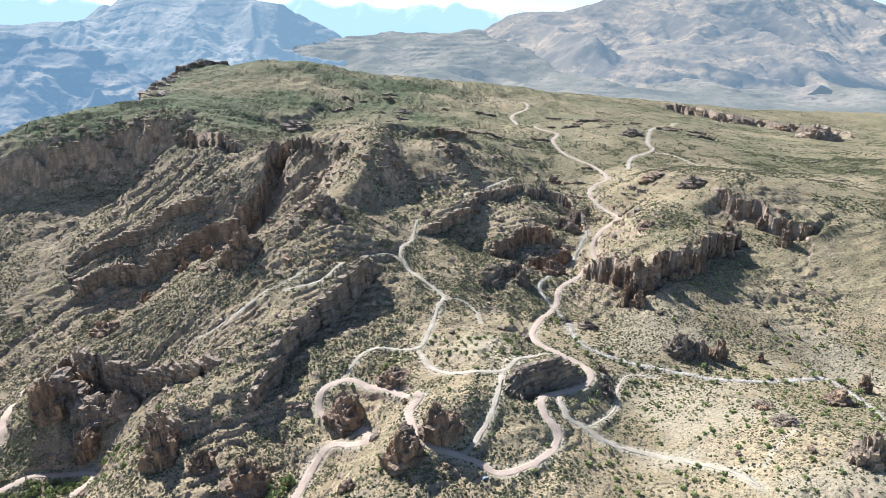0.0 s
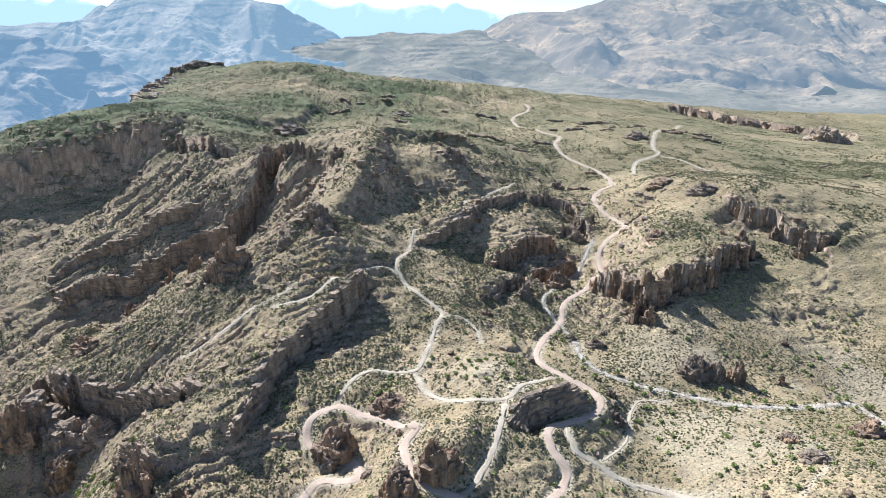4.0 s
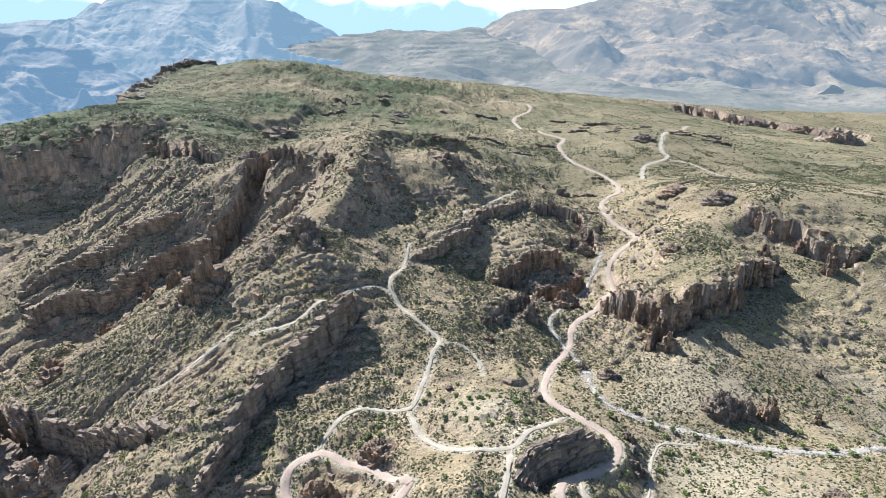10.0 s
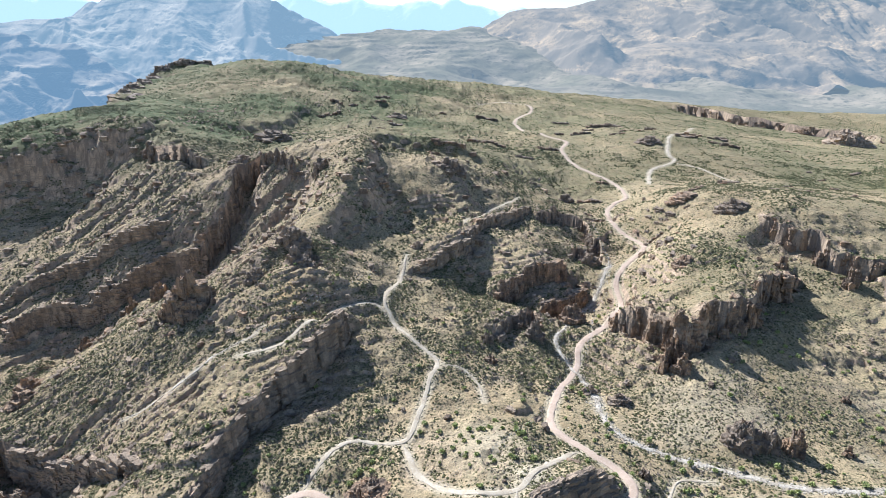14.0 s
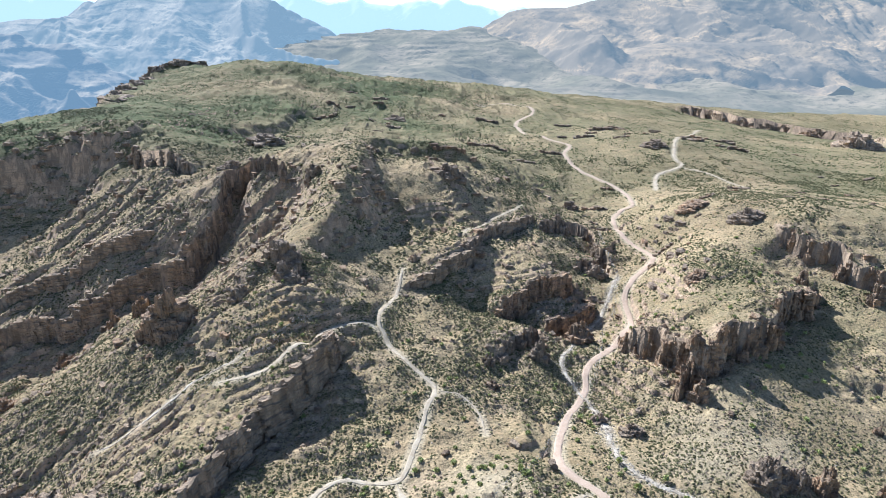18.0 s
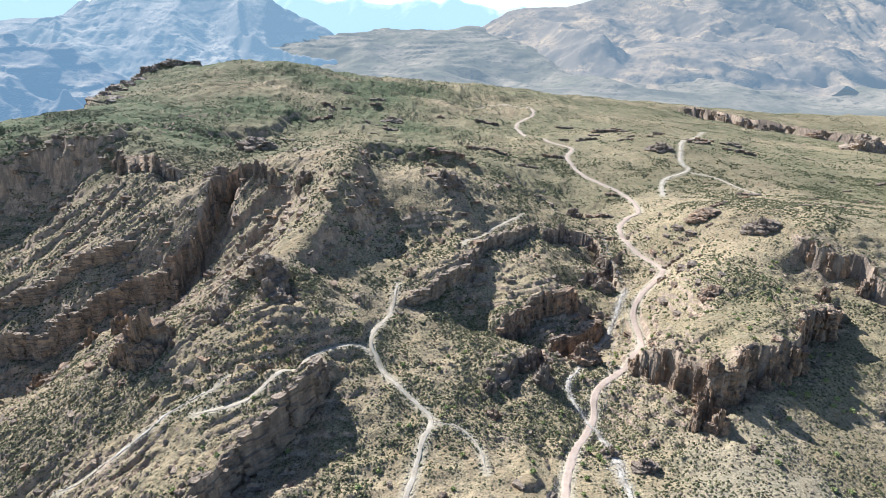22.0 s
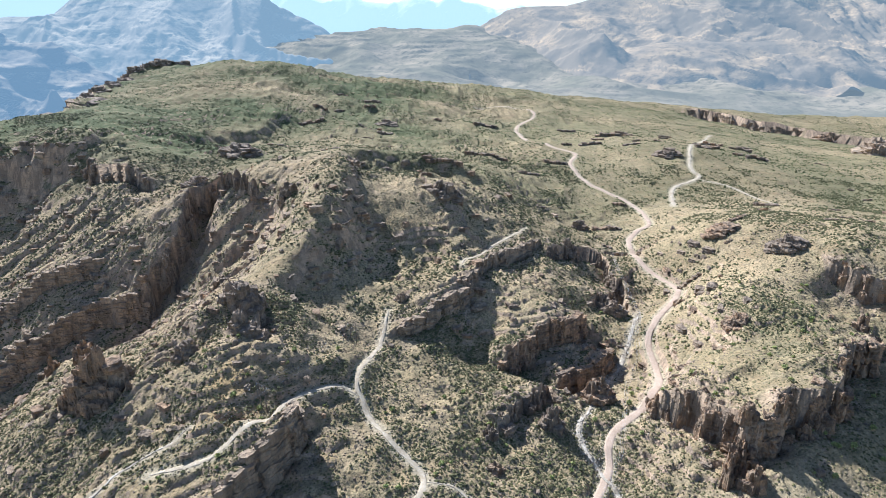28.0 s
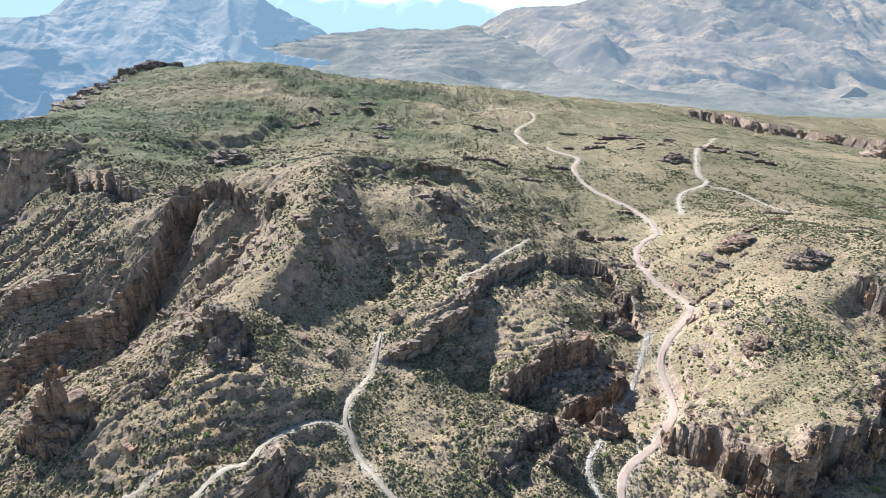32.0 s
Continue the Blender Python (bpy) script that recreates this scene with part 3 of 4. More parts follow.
GREEN = smooth(850, 1020, YY) * smooth(120, -160, XX - 0.05 * YY)
GREEN = np.maximum(GREEN, 0.66 * smooth(800, 1100, YY))
GREEN = np.maximum(GREEN, 0.4 * smooth(150, 260, XX) * smooth(420, 560, YY))
GREEN = np.maximum(GREEN, 0.30) * np.clip(0.85 + 0.4 * fbm(XX, YY, 160, 2, 71), 0, 1)
ground = mesh_object("ground", np.stack([XX, YY, H], -1).reshape(-1, 3), grid_faces(*H.shape), GROUND)
RUST = smooth(-0.2, 0.5, fbm(XX, YY, 30, 3, 97)) * np.maximum(np.exp(-(((XX + 125) / 28) ** 2 + ((YY - 572) / 32) ** 2)), 0.6 * np.exp(-(((XX + 35) / 18) ** 2 + ((YY - 640) / 30) ** 2)))
for key, grid in (("rust", RUST), ("green", GREEN), ("rock", ROCKY), ("pale", PALE)):
    ground.data.attributes.new(key, "FLOAT", "POINT").data.foreach_set("value", grid.astype(np.float32).ravel())
tagged(ground, "tan desert hills with rocky ledges, gullies and dry scrub", "ground", kind="structure")

for name, xy, z, width, sort in ROAD_RUNS:
    d = np.gradient(xy, axis=0)
    d /= np.maximum(np.hypot(*d.T), 1e-6)[:, None]
    nrm = np.stack([-d[:, 1], d[:, 0]], 1)
    verts = []
    offs = (-1.06, -0.98, -0.5, 0.0, 0.5, 0.98, 1.06)
    lift = (-0.25, 0.04, 0.09, 0.12, 0.09, 0.04, -0.25)
    for o, l in zip(offs, lift):
        wob = 1 + {"road": 0.2, "track": 0.55, "wash": 0.75}[sort] * fbm(xy[:, 0] + 30 * o, xy[:, 1], 7, 2, 77)
        if sort != "road":
            wob = wob * (0.15 + 0.85 * smooth(0, 9, np.minimum(np.arange(len(xy)), np.arange(len(xy))[::-1])))
        sway = 1.1 * fbm(xy[:, 0], xy[:, 1], 9, 2, 79) if sort == "wash" else 0.0
        q = xy + nrm * (o * width / 2 * wob + sway)[:, None]
        verts.append(np.c_[q, z + l])
    v = np.stack(verts, 1)
    ob = mesh_object(name, v.reshape(-1, 3), grid_faces(len(xy), len(offs))[:, ::-1], {"road": ROAD, "track": TRACK, "wash": STONES}[sort])
    lab = {"road": "graded pinkish dirt road winding over the slope", "track": "pale rutted jeep track across the desert slope",
           "wash": "dry wash bed of pale gravel and stones"}[sort]
    tagged(ob, lab, {"road": "road", "track": "track", "wash": "dry wash"}[sort], kind="structure")


# ---- distant ranges ----
def range_mesh(name, x0, x1, y0, y1, nx, ny, fn, mat, label):
    gx, gy = np.linspace(x0, x1, nx), np.linspace(y0, y1, ny)
    x, y = np.meshgrid(gx, gy)
    z = fn(x, y)
    ob = mesh_object(name, np.stack([x, y, z], -1).reshape(-1, 3), grid_faces(ny, nx), mat)
    return tagged(ob, label, "mountain range", kind="structure")


CREST_FAR = [(-4500, 450), (-3350, 492), (-3155, 533), (-2960, 501), (-2700, 524), (-2490, 455), (-2070, 440), (-1170, 478), (-1040, 519), (-914, 478),
             (-615, 478), (-360, 446), (-167, 478), (0, 433), (68, 478), (196, 446), (410, 387), (580, 419), (920, 400), (4500, 420)]
CREST_WEST = [(-3900, 330), (-2900, 330), (-2480, 350), (-2383, 418), (-2324, 447), (-2266, 431), (-2187, 489), (-2070, 514), (-1700, 512), (-1581, 535),
              (-1424, 522), (-1268, 472), (-1111, 460), (-994, 397), (-877, 335), (-720, 250), (-520, 120), (-350, -70)]
CREST_EAST = [(150, 200), (300, 300), (454, 376), (610, 397), (747, 406), (845, 406), (1002, 460), (1158, 501), (1315, 522), (1628, 575), (2019, 610), (2410, 600),
              (2684, 543), (2802, 489), (2880, 501), (3036, 447), (4500, 470)]
CREST_GORGE = [(-3400, 300), (-2600, 290), (-2187, 278), (-2131, 284), (-2020, 254), (-1978, 260), (-1880, 200), (-1769, 215), (-1685, 150),
               (-1588, 120), (-1518, 76), (-1434, 20), (-1100, -60)]


def crest(table, x):
    t = np.array(table, float)
    return np.interp(x, t[:, 0], t[:, 1])


def far_skyline(x, y):
    z = crest(CREST_FAR, x + 12 * fbm(x, y, 90, 2, 90))
    rise = smooth(4300, 4720, y)
    return z * rise - 30 * (1 - rise) + (18 + 50 * rise * (1 - rise)) * fbm(x, y, 240, 5, 93, 0.5, True) - 14


def eroded(x, y, wave, octaves, seed, high, damp=0.45, sharp=2):
    """Noise whose fine detail fades on steep ground: sharp spurs, smooth valley floors."""
    dx, dy = float(x[0, 1] - x[0, 0]), float(y[1, 0] - y[0, 0])
    total, sx, sy, amp, f = np.zeros(x.shape), 0.0, 0.0, 1.0, 1.0 / wave
    for o in range(octaves):
        c, r = math.cos(o * 1.1 + 0.4), math.sin(o * 1.1 + 0.4)
        n = vnoise((x * c - y * r) * f + 13.7 * o, (x * r + y * c) * f - 7.9 * o, seed + o)
        if o < sharp:
            n = 1.1 - 2.2 * np.sqrt(n * n + 0.012)
        gy, gx = np.gradient(high * amp * n, dy, dx)
        sx, sy = sx + gx, sy + gy
        total = total + amp * n / (1 + damp * (sx * sx + sy * sy))
        amp, f = amp * 0.53, f * 2.02
    return total


def massif(table, y0, y1, low, amp, wave, seed, bulge, ledges=0.2):
    """A range whose front rises to a crest line, cut by branching gullies."""
    def fn(x, y):
        t = np.clip((y - y0) / (y1 - y0), 0, 1)
        back = smooth(y1 + 260, y1, y)
        bend = 80 * fbm(x, y, 520, 2, seed + 5)
        z = low + (crest(table, x + 30 * fbm(x, y, 130, 3, seed + 7)) - low) * (t ** bulge) * back
        mid = np.sin(np.pi * np.clip(t, 0, 1) ** 0.85)
        z = z + amp * (eroded(x + 0.35 * y + bend, 0.62 * y, wave * 0.8, 8, seed, amp) - 0.25) * (0.10 + 0.90 * mid) - 110 * smooth(0.16, 0, t)
        b = (z + 30 * fbm(x, y, 380, 3, seed + 3)) / 64.0
        f = b - np.floor(b)
        cut = ledges * smooth(-0.2, 0.5, fbm(x, y, 600, 2, seed + 9))
        return z + 64 * cut * (smooth(0.62, 0.75, f) - f)
    return fn


def east_front(x, y):
    """The brown range with the smooth tan apron before its cliffs."""
    z = massif(CREST_EAST, 2800, 4350, 20, 135, 760, 113, 1.75, 0.10)(x, y)
    edge = 3420 + 90 * fbm(x, y, 500, 2, 151)
    side = smooth(520, 1150, x) * smooth(2050, 1750, x)
    cut = eroded(x + 0.25 * y, y * 0.7, 330, 6, 153, 40)
    apron = 5 + 215 * side * smooth(2830, 3420, y) ** 0.9 * smooth(edge + 130, edge, y) + (14 + 26 * smooth(3350, 3000, y)) * (cut - 0.5) * side
    return np.maximum(z, apron)


def plain_height(x, y):
    z = base_height(x, y) - 10 + 150 * smooth(3000, 4450, y) * smooth(-2500, -1500, x) * smooth(1100, 300, x)
    far = smooth(2300, 2900, y)
    z = z + far * 38 * (eroded(x + 0.3 * y, y, 560, 7, 131, 30, 0.4) - 0.3)
    b = (z + 16 * fbm(x, y, 420, 3, 137)) / 24.0
    f = b - np.floor(b)
    return z + 24 * 0.32 * smooth(0.0, 0.6, fbm(x, y, 500, 2, 139)) * (smooth(0.55, 0.7, f) - f)


# each range carries its own haze colour and strength as painted glow
FAR_A = far_material("far_haze_glow_rock", (0.30, 0.26, 0.22), (0.20, 0.18, 0.16), (0.50, 0.68, 0.80), 0.62)
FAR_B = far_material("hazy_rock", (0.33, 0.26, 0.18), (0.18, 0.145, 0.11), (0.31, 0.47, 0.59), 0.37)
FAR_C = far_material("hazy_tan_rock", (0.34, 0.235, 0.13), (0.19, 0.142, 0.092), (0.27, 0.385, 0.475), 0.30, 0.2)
FAR_D = far_material("hazy_gorge_rock", (0.34, 0.26, 0.17), (0.15, 0.125, 0.097), (0.22, 0.36, 0.49), 0.40)
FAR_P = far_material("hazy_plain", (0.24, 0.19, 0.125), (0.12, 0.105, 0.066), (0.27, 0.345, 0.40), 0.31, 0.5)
range_mesh("backdrop_range", -4500, 4500, 4300, 4800, 520, 40, far_skyline, FAR_A, "mountain skyline far away under a pale blue haze glow")
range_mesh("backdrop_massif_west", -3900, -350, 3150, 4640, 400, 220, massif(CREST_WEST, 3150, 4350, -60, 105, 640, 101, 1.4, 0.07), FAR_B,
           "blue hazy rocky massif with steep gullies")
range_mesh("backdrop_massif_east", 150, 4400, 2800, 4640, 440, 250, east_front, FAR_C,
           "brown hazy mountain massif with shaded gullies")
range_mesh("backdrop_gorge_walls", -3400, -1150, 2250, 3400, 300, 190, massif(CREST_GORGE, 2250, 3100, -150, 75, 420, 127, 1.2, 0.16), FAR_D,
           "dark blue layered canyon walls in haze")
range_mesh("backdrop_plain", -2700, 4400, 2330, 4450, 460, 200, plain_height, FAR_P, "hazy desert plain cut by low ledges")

# ---- rocks ----
rng = np.random.default_rng(5)


ROUNDING = {"column": 0.42, "slab": 0.32, "bed": 0.10, "round": 0.85}
GRAIN = {"column": (1.8, 1.8, 0.8), "slab": (0.8, 0.8, 2.0), "bed": (1.6, 0.9, 2.6), "round": (1.2, 1.2, 1.2)}


def rock_mesh(name, seed, kind):
    """One weathered block: 'column' upright with ribs, 'slab' broken, 'bed' a long flat layer, 'round' bouldery."""
    bm = bmesh.new()
    bmesh.ops.create_cube(bm, size=2)
    bmesh.ops.subdivide_edges(bm, edges=bm.edges[:], cuts=3 if kind == "round" else 5, use_grid_fill=True)
    off = Vector((seed * 7.3, seed * 3.1, seed * 1.7))
    f = Vector(GRAIN[kind])
    for v in bm.verts:
        p = v.co.copy()
        n = p.normalized()
        q = p.lerp(n * 1.25, ROUNDING[kind])
        s = p * f + off
        d = noise.noise(s) * 0.34 + noise.noise(s * 2.3) * 0.20 - abs(noise.noise(s * 3.1)) * 0.40 + noise.noise(s * 6.0) * 0.10
        d += 0.13 * (noise.cell(s * 1.7) - 0.5)
        if kind in ("column", "bed"):
            # joints cut into the sides, tops stay blunt
            side = Vector((p.x, p.y, 0)).normalized()
            q += side * d * 0.9 + Vector((0, 0, 0.35 * noise.noise(s * 1.4) * (p.z > 0)))
        else:
            q += n * d
        if kind == "column":
            taper = 1.0 - 0.15 * (p.z + 1) - 0.10 * max(0, noise.noise(off + Vector((0, 0, p.z * 1.6))))
            q.x, q.y = q.x * taper, q.y * taper
            q.z += 0.12 * noise.cell(Vector((p.x * 1.4, p.y * 1.4, seed))) * (p.z > 0.4)
        v.co = q
    me = bpy.data.meshes.new(name)
    bmesh.ops.triangulate(bm, faces=bm.faces[:])
    bm.to_mesh(me)
    bm.free()
    for p in me.polygons:
        p.use_smooth = False
    return me


ROCK_MESHES = {}
for stone_key, mat in (("R", ROCK_RED), ("D", ROCK_DARK), ("T", ROCK)):
    for kind in ("column", "slab", "bed", "round"):
        ROCK_MESHES[stone_key, kind] = []
        for i in range(5):
            me = rock_mesh("rock_" + kind, i + 1 + 10 * len(ROCK_MESHES), kind)
            me.materials.append(mat)
            ROCK_MESHES[stone_key, kind].append(me)


def block(name, parent, key, kind, x, y, z0, z1, rx, ry, turn):
    ob = new(name, ROCK_MESHES[key, kind][int(rng.integers(5))])
    ob.parent = parent
    ob.matrix_basis = Matrix.LocRotScale((x, y, (z0 + z1) / 2), Euler((float(rng.normal(0, 0.06)), float(rng.normal(0, 0.06)), turn)),
                                         (rx, ry, max(0.4, (z1 - z0) / 2)))
    return ob


def holder(name, label, category, group=""):
    e = new(name)
    e.empty_display_size = 1.0
    return tagged(e, label, category, group)


# the cliffs and outcrops are built of separate blocks
BEDDED = ("ridge_cliff", "strata_cliff_upper", "strata_cliff_lower", "bench_cliff", "gorge_cliff", "gorge_block_cliff", "far_cliff", "butte_cliff", "butte_base_cliff")
STONE_KEY = {ROCK_RED.name: "R", ROCK_DARK.name: "D", ROCK.name: "T"}
STONE_WORD = {"R": "rust-brown weathered", "D": "dark varnished", "T": "tan layered"}
for name, line, drop, falls, above, below, butt, stone in CLIFFS:
    if stone is None:
        continue
    key = STONE_KEY[stone.name]
    root = holder("rock_cliff", f"{STONE_WORD[key]} rock cliff split into columns above the slope", "cliff", "rock cliffs")
    xy = curve_through(line, 1.0)
    d = np.gradient(xy, axis=0)
    d /= np.maximum(np.hypot(*d.T), 1e-6)[:, None]
    low = np.stack([d[:, 1], -d[:, 0]], 1) * falls
    wx, wy = butt * sample(WARP_X, xy[:, 0], xy[:, 1]), butt * sample(WARP_Y, xy[:, 0], xy[:, 1])
    q = xy - np.stack([wx, wy], 1)
    big = 5.0 if name in ("far_cliff", "hill_cliff") else 1.0
    i, n = 3, len(xy)
    if name in BEDDED:
        # stacked layers, each set back a little from the one below
        while i < n - 2:
            long = float(rng.uniform(4.0, 9.5)) * (1.3 if drop > 30 else 1.0)
            up, dn = q[i] - low[i] * 5, q[i] + low[i] * 6
            z1, z0 = height(*up), max(height(*dn), height(*up) - 34)
            turn = math.atan2(d[i, 1], d[i, 0])
            if z1 - z0 > 2.5 and 0.04 < i / n < 0.96:
                count = int(min(6, max(1, round((z1 - z0) / 4.2))))
                thick = (z1 - z0) / count
                for k in range(count):
                    out = (count - 1 - k) * 0.55 + float(rng.normal(-1.6, 0.8))
                    c = q[i] + low[i] * out + d[i] * float(rng.normal(0, 1.2))
                    zb = z0 + k * thick
                    block("rock_layer", root, key, "bed", c[0], c[1], zb - 0.6 - 1.5 * (k == 0), zb + thick * float(rng.uniform(0.9, 1.12)), long * 0.72, float(rng.uniform(2.2, 3.6)), turn + float(rng.normal(0, 0.10)))
            i += max(2, int(long * 1.05))
        continue
    while i < n - 2:
        a = i / n
        wdt = float(rng.choice([2.4, 3.2, 4.2, 5.4, 7.0])) * float(rng.uniform(0.85, 1.15)) * big * (1.15 if drop > 20 else 0.8)
        if rng.uniform() < 0.8 and 0.05 < a < 0.95:
            c = q[i] - low[i] * (0.42 * wdt + float(rng.choice([-4.2, -2.4, -1.0, 0.4, 1.8, 3.2])) * big)
            up, dn = q[i] - low[i] * 4 * big, q[i] + low[i] * 4.5 * big
            z1, z0 = height(*up), height(*dn)
            z0 = max(z0, z1 - 30 * big)
            if z1 - z0 > 2.5:
                top = z1 + float(rng.choice([-0.5, -0.25, -0.12, -0.05, 0.0, 0.03])) * (z1 - z0)
                kind = "column" if rng.uniform() < (0.8 if key == "R" else 0.3) else "slab"
                turn = math.atan2(d[i, 1], d[i, 0])
                part_way = z0 + (top - z0) * float(rng.uniform(0.4, 0.65)) if top - z0 > 9 and big < 2 else top
                block("rock_column", root, key, kind, c[0], c[1], z0 - 2.0, part_way + 0.6, wdt * 0.76, wdt * 0.66, turn + float(rng.normal(0, 0.4)))
                if part_way < top:
                    f = c - low[i] * float(rng.uniform(0.0, 1.6)) + d[i] * float(rng.normal(0, 0.8))
                    block("rock_block", root, key, "slab" if rng.uniform() < 0.5 else "column", f[0], f[1], part_way - 0.8, top, wdt * float(rng.uniform(0.5, 0.75)), wdt * float(rng.uniform(0.45, 0.65)), turn + float(rng.normal(0, 0.5)))
                if z1 - z0 > 9 and big < 2 and rng.uniform() < 0.6:
                    # a broken lower tier
                    f = c + low[i] * float(rng.uniform(1.5, 3.6))
                    block("rock_slab", root, key, kind, f[0], f[1], z0 - 1.5, z0 + (z1 - z0) * float(rng.uniform(0.25, 0.6)), wdt * 0.75, wdt * 0.5, turn + float(rng.normal(0, 0.25)))
        i += max(1, int(wdt * float(rng.uniform(0.55, 1.0))))

# free-standing pillars in front of the mesa and beside the gully
PILLARS_MESA = [(184, 547, 13, 3.2), (188, 552, 19, 3.4), (193, 556, 25, 3.8), (199, 563, 28, 4.0), (196, 552, 14, 2.8), (206, 561, 25, 3.6), (215, 563, 20, 3.2), (222, 565, 26, 4.2),
    (231, 566, 22, 3.4), (241, 568, 27, 4.4), (253, 572, 29, 4.2), (264, 580, 27, 4.0), (276, 592, 28, 4.4), (164, 616, 17, 4.0), (171, 608, 16, 3.6)]
PILLARS_GULLY = [(-208, 887, 118, 5.5), (-217, 890, 114, 5.0), (-228, 893, 110, 5.5), (-198, 880, 116, 4.5), (-187, 872, 112, 5.0), (-266, 891, 88, 6.0), (-262, 868, 80, 6.0), (-258, 842, 70, 6.5), (-264, 818, 52, 7.0)]
for spots, key in ((PILLARS_MESA, "R"), (PILLARS_GULLY, "D")):
    for x, y, top, r in spots:
        root = holder("rock_pillar", f"{STONE_WORD[key]} rock pillar standing free of the cliff", "rock pillar", "rock pillars")
        g = min(height(x + a, y + b) for a in (-r, 0, r) for b in (-r, 0, r))
        for j in range(5):
            a = j * 1.26 + float(rng.uniform(0, 0.6))
            bx, by = (x, y) if j == 0 else (x + 0.8 * r * math.cos(a), y + 0.8 * r * math.sin(a))
            tall = g + max(3.0, top - g) * (1.0 if j == 0 else float(rng.uniform(0.35, 0.85)))
            block("rock_column", root, key, "column", bx, by, g - 2.0, tall, r * float(rng.uniform(0.55, 0.8)), r * float(rng.uniform(0.5, 0.7)), float(rng.uniform(0, 6.28)))

# the knob beside the road bend: low bedded slabs over its whole face
root = holder("rock_outcrop", "tan layered rock knob above the bend of the dirt road", "rock outcrop")
xy = curve_through(C_KNOB, 1.0)
d = np.gradient(xy, axis=0)
d /= np.maximum(np.hypot(*d.T), 1e-6)[:, None]
for tier in range(6):
    out = 0.8 + tier * 1.9
    for i in range(2, len(xy) - 1, 7):
        f = xy[i] + np.array([d[i, 1], -d[i, 0]]) * (out + float(rng.normal(0, 0.5))) + d[i] * float(rng.normal(0, 1.0))
        if float(sample(ROAD_D, f[0], f[1])) < 1.5:
            continue
        g = height(*f)
        block("rock_layer", root, "T", "bed", f[0], f[1], g - 3.0, g + float(rng.uniform(0.8, 2.2)), float(rng.uniform(4.0, 6.5)), float(rng.uniform(1.4, 2.2)), math.atan2(d[i, 1], d[i, 0]) + float(rng.normal(0, 0.12)))

OUTCROPS_NEAR = [(-74, 379, 30, 24, 'R'), (-26, 306, 28, 20, 'R'), (-3, 324, 24, 22, 'R'), (-40, 411, 26, 10, 'R'), (6, 329, 16, 14, 'R'), (212, 465, 26, 17, 'D'),
    (227, 462, 18, 16, 'D'), (245, 461, 16, 18, 'R'), (282, 460, 9, 8, 'R'), (344, 415, 12, 16, 'R'), (296, 378, 22, 10, 'R'), (252, 286, 24, 18,
    'T'), (234, 340, 20, 5, 'T'), (234, 367, 16, 6, 'R'), (309, 508, 8, 7, 'R'), (196, 540, 16, 15, 'R'), (248, 572, 10, 14, 'R'), (-215, 592, 34, 20,
    'R'), (-201, 344, 28, 26, 'R')]
OUTCROPS_FAR = [(399, 652, 15, 22, 'R'), (388, 687, 14, 14, 'R'), (281, 601, 12, 18, 'R'), (341, 671, 14, 18, 'R'), (-307, 723, 22, 22, 'R'), (-346, 732, 14, 14,
    'R'), (-359, 454, 30, 30, 'R'), (-319, 435, 26, 22, 'R'), (-419, 648, 30, 12, 'R'), (-132, 321, 30, 20, 'R'), (-168, 336, 18, 14, 'R'), (-346,
    546, 26, 10, 'R'), (-391, 706, 24, 14, 'R'), (88, 602, 18, 14, 'D'), (43, 584, 12, 8, 'D'), (45, 557, 12, 7, 'R'), (130, 641, 26, 16, 'R'), (185,
    533, 4, 3, 'T'), (333, 778, 34, 10, 'D')]
OUTCROPS_HIGH = [(301, 841, 34, 6, 'R'), (184, 958, 22, 14, 'D'), (154, 861, 22, 12, 'D'), (174, 764, 24, 14, 'D'), (243, 676, 22, 7, 'R'), (394, 1247, 44, 12, 'D'),
    (-263, 1065, 60, 16, 'D'), (-95, 1478, 46, 9, 'D'), (984, 1555, 110, 34, 'T'), (1128, 1976, 60, 22, 'R'), (-270, 924, 30, 12, 'D'), (-147, 851,
    20, 12, 'D'), (17, 872, 36, 12, 'D'), (-120, 621, 26, 14, 'D'), (-161, 609, 18, 10, 'D'), (-61, 296, 12, 6, 'R'), (53, 364, 10, 5, 'R'), (130,
    401, 14, 8, 'D'), (133, 431, 10, 8, 'D')]
OUTCROPS_REST = [(199, 565, 15, 12, 'R'), (219, 564, 12, 12, 'R'), (-22, 710, 14, 6, 'T'), (141, 517, 18, 7, 'D'), (122, 534, 14, 6, 'D')]
OUTCROPS_GORGE = [(-352, 474, 40, 14, 'T'), (-322, 462, 44, 18, 'T'), (-300, 466, 36, 15, 'T'), (-135, 655, 36, 16, 'D')]
OUTCROPS_DOME = [(-735, 1540, 46, 9, 'D'), (-768, 1650, 54, 11, 'D'), (-798, 1750, 60, 12, 'D'), (-832, 1880, 70, 14, 'D'), (-850, 1990, 70, 15, 'D'), (-800, 2060, 70, 13, 'D'), (-745, 2085, 60, 10, 'D')]
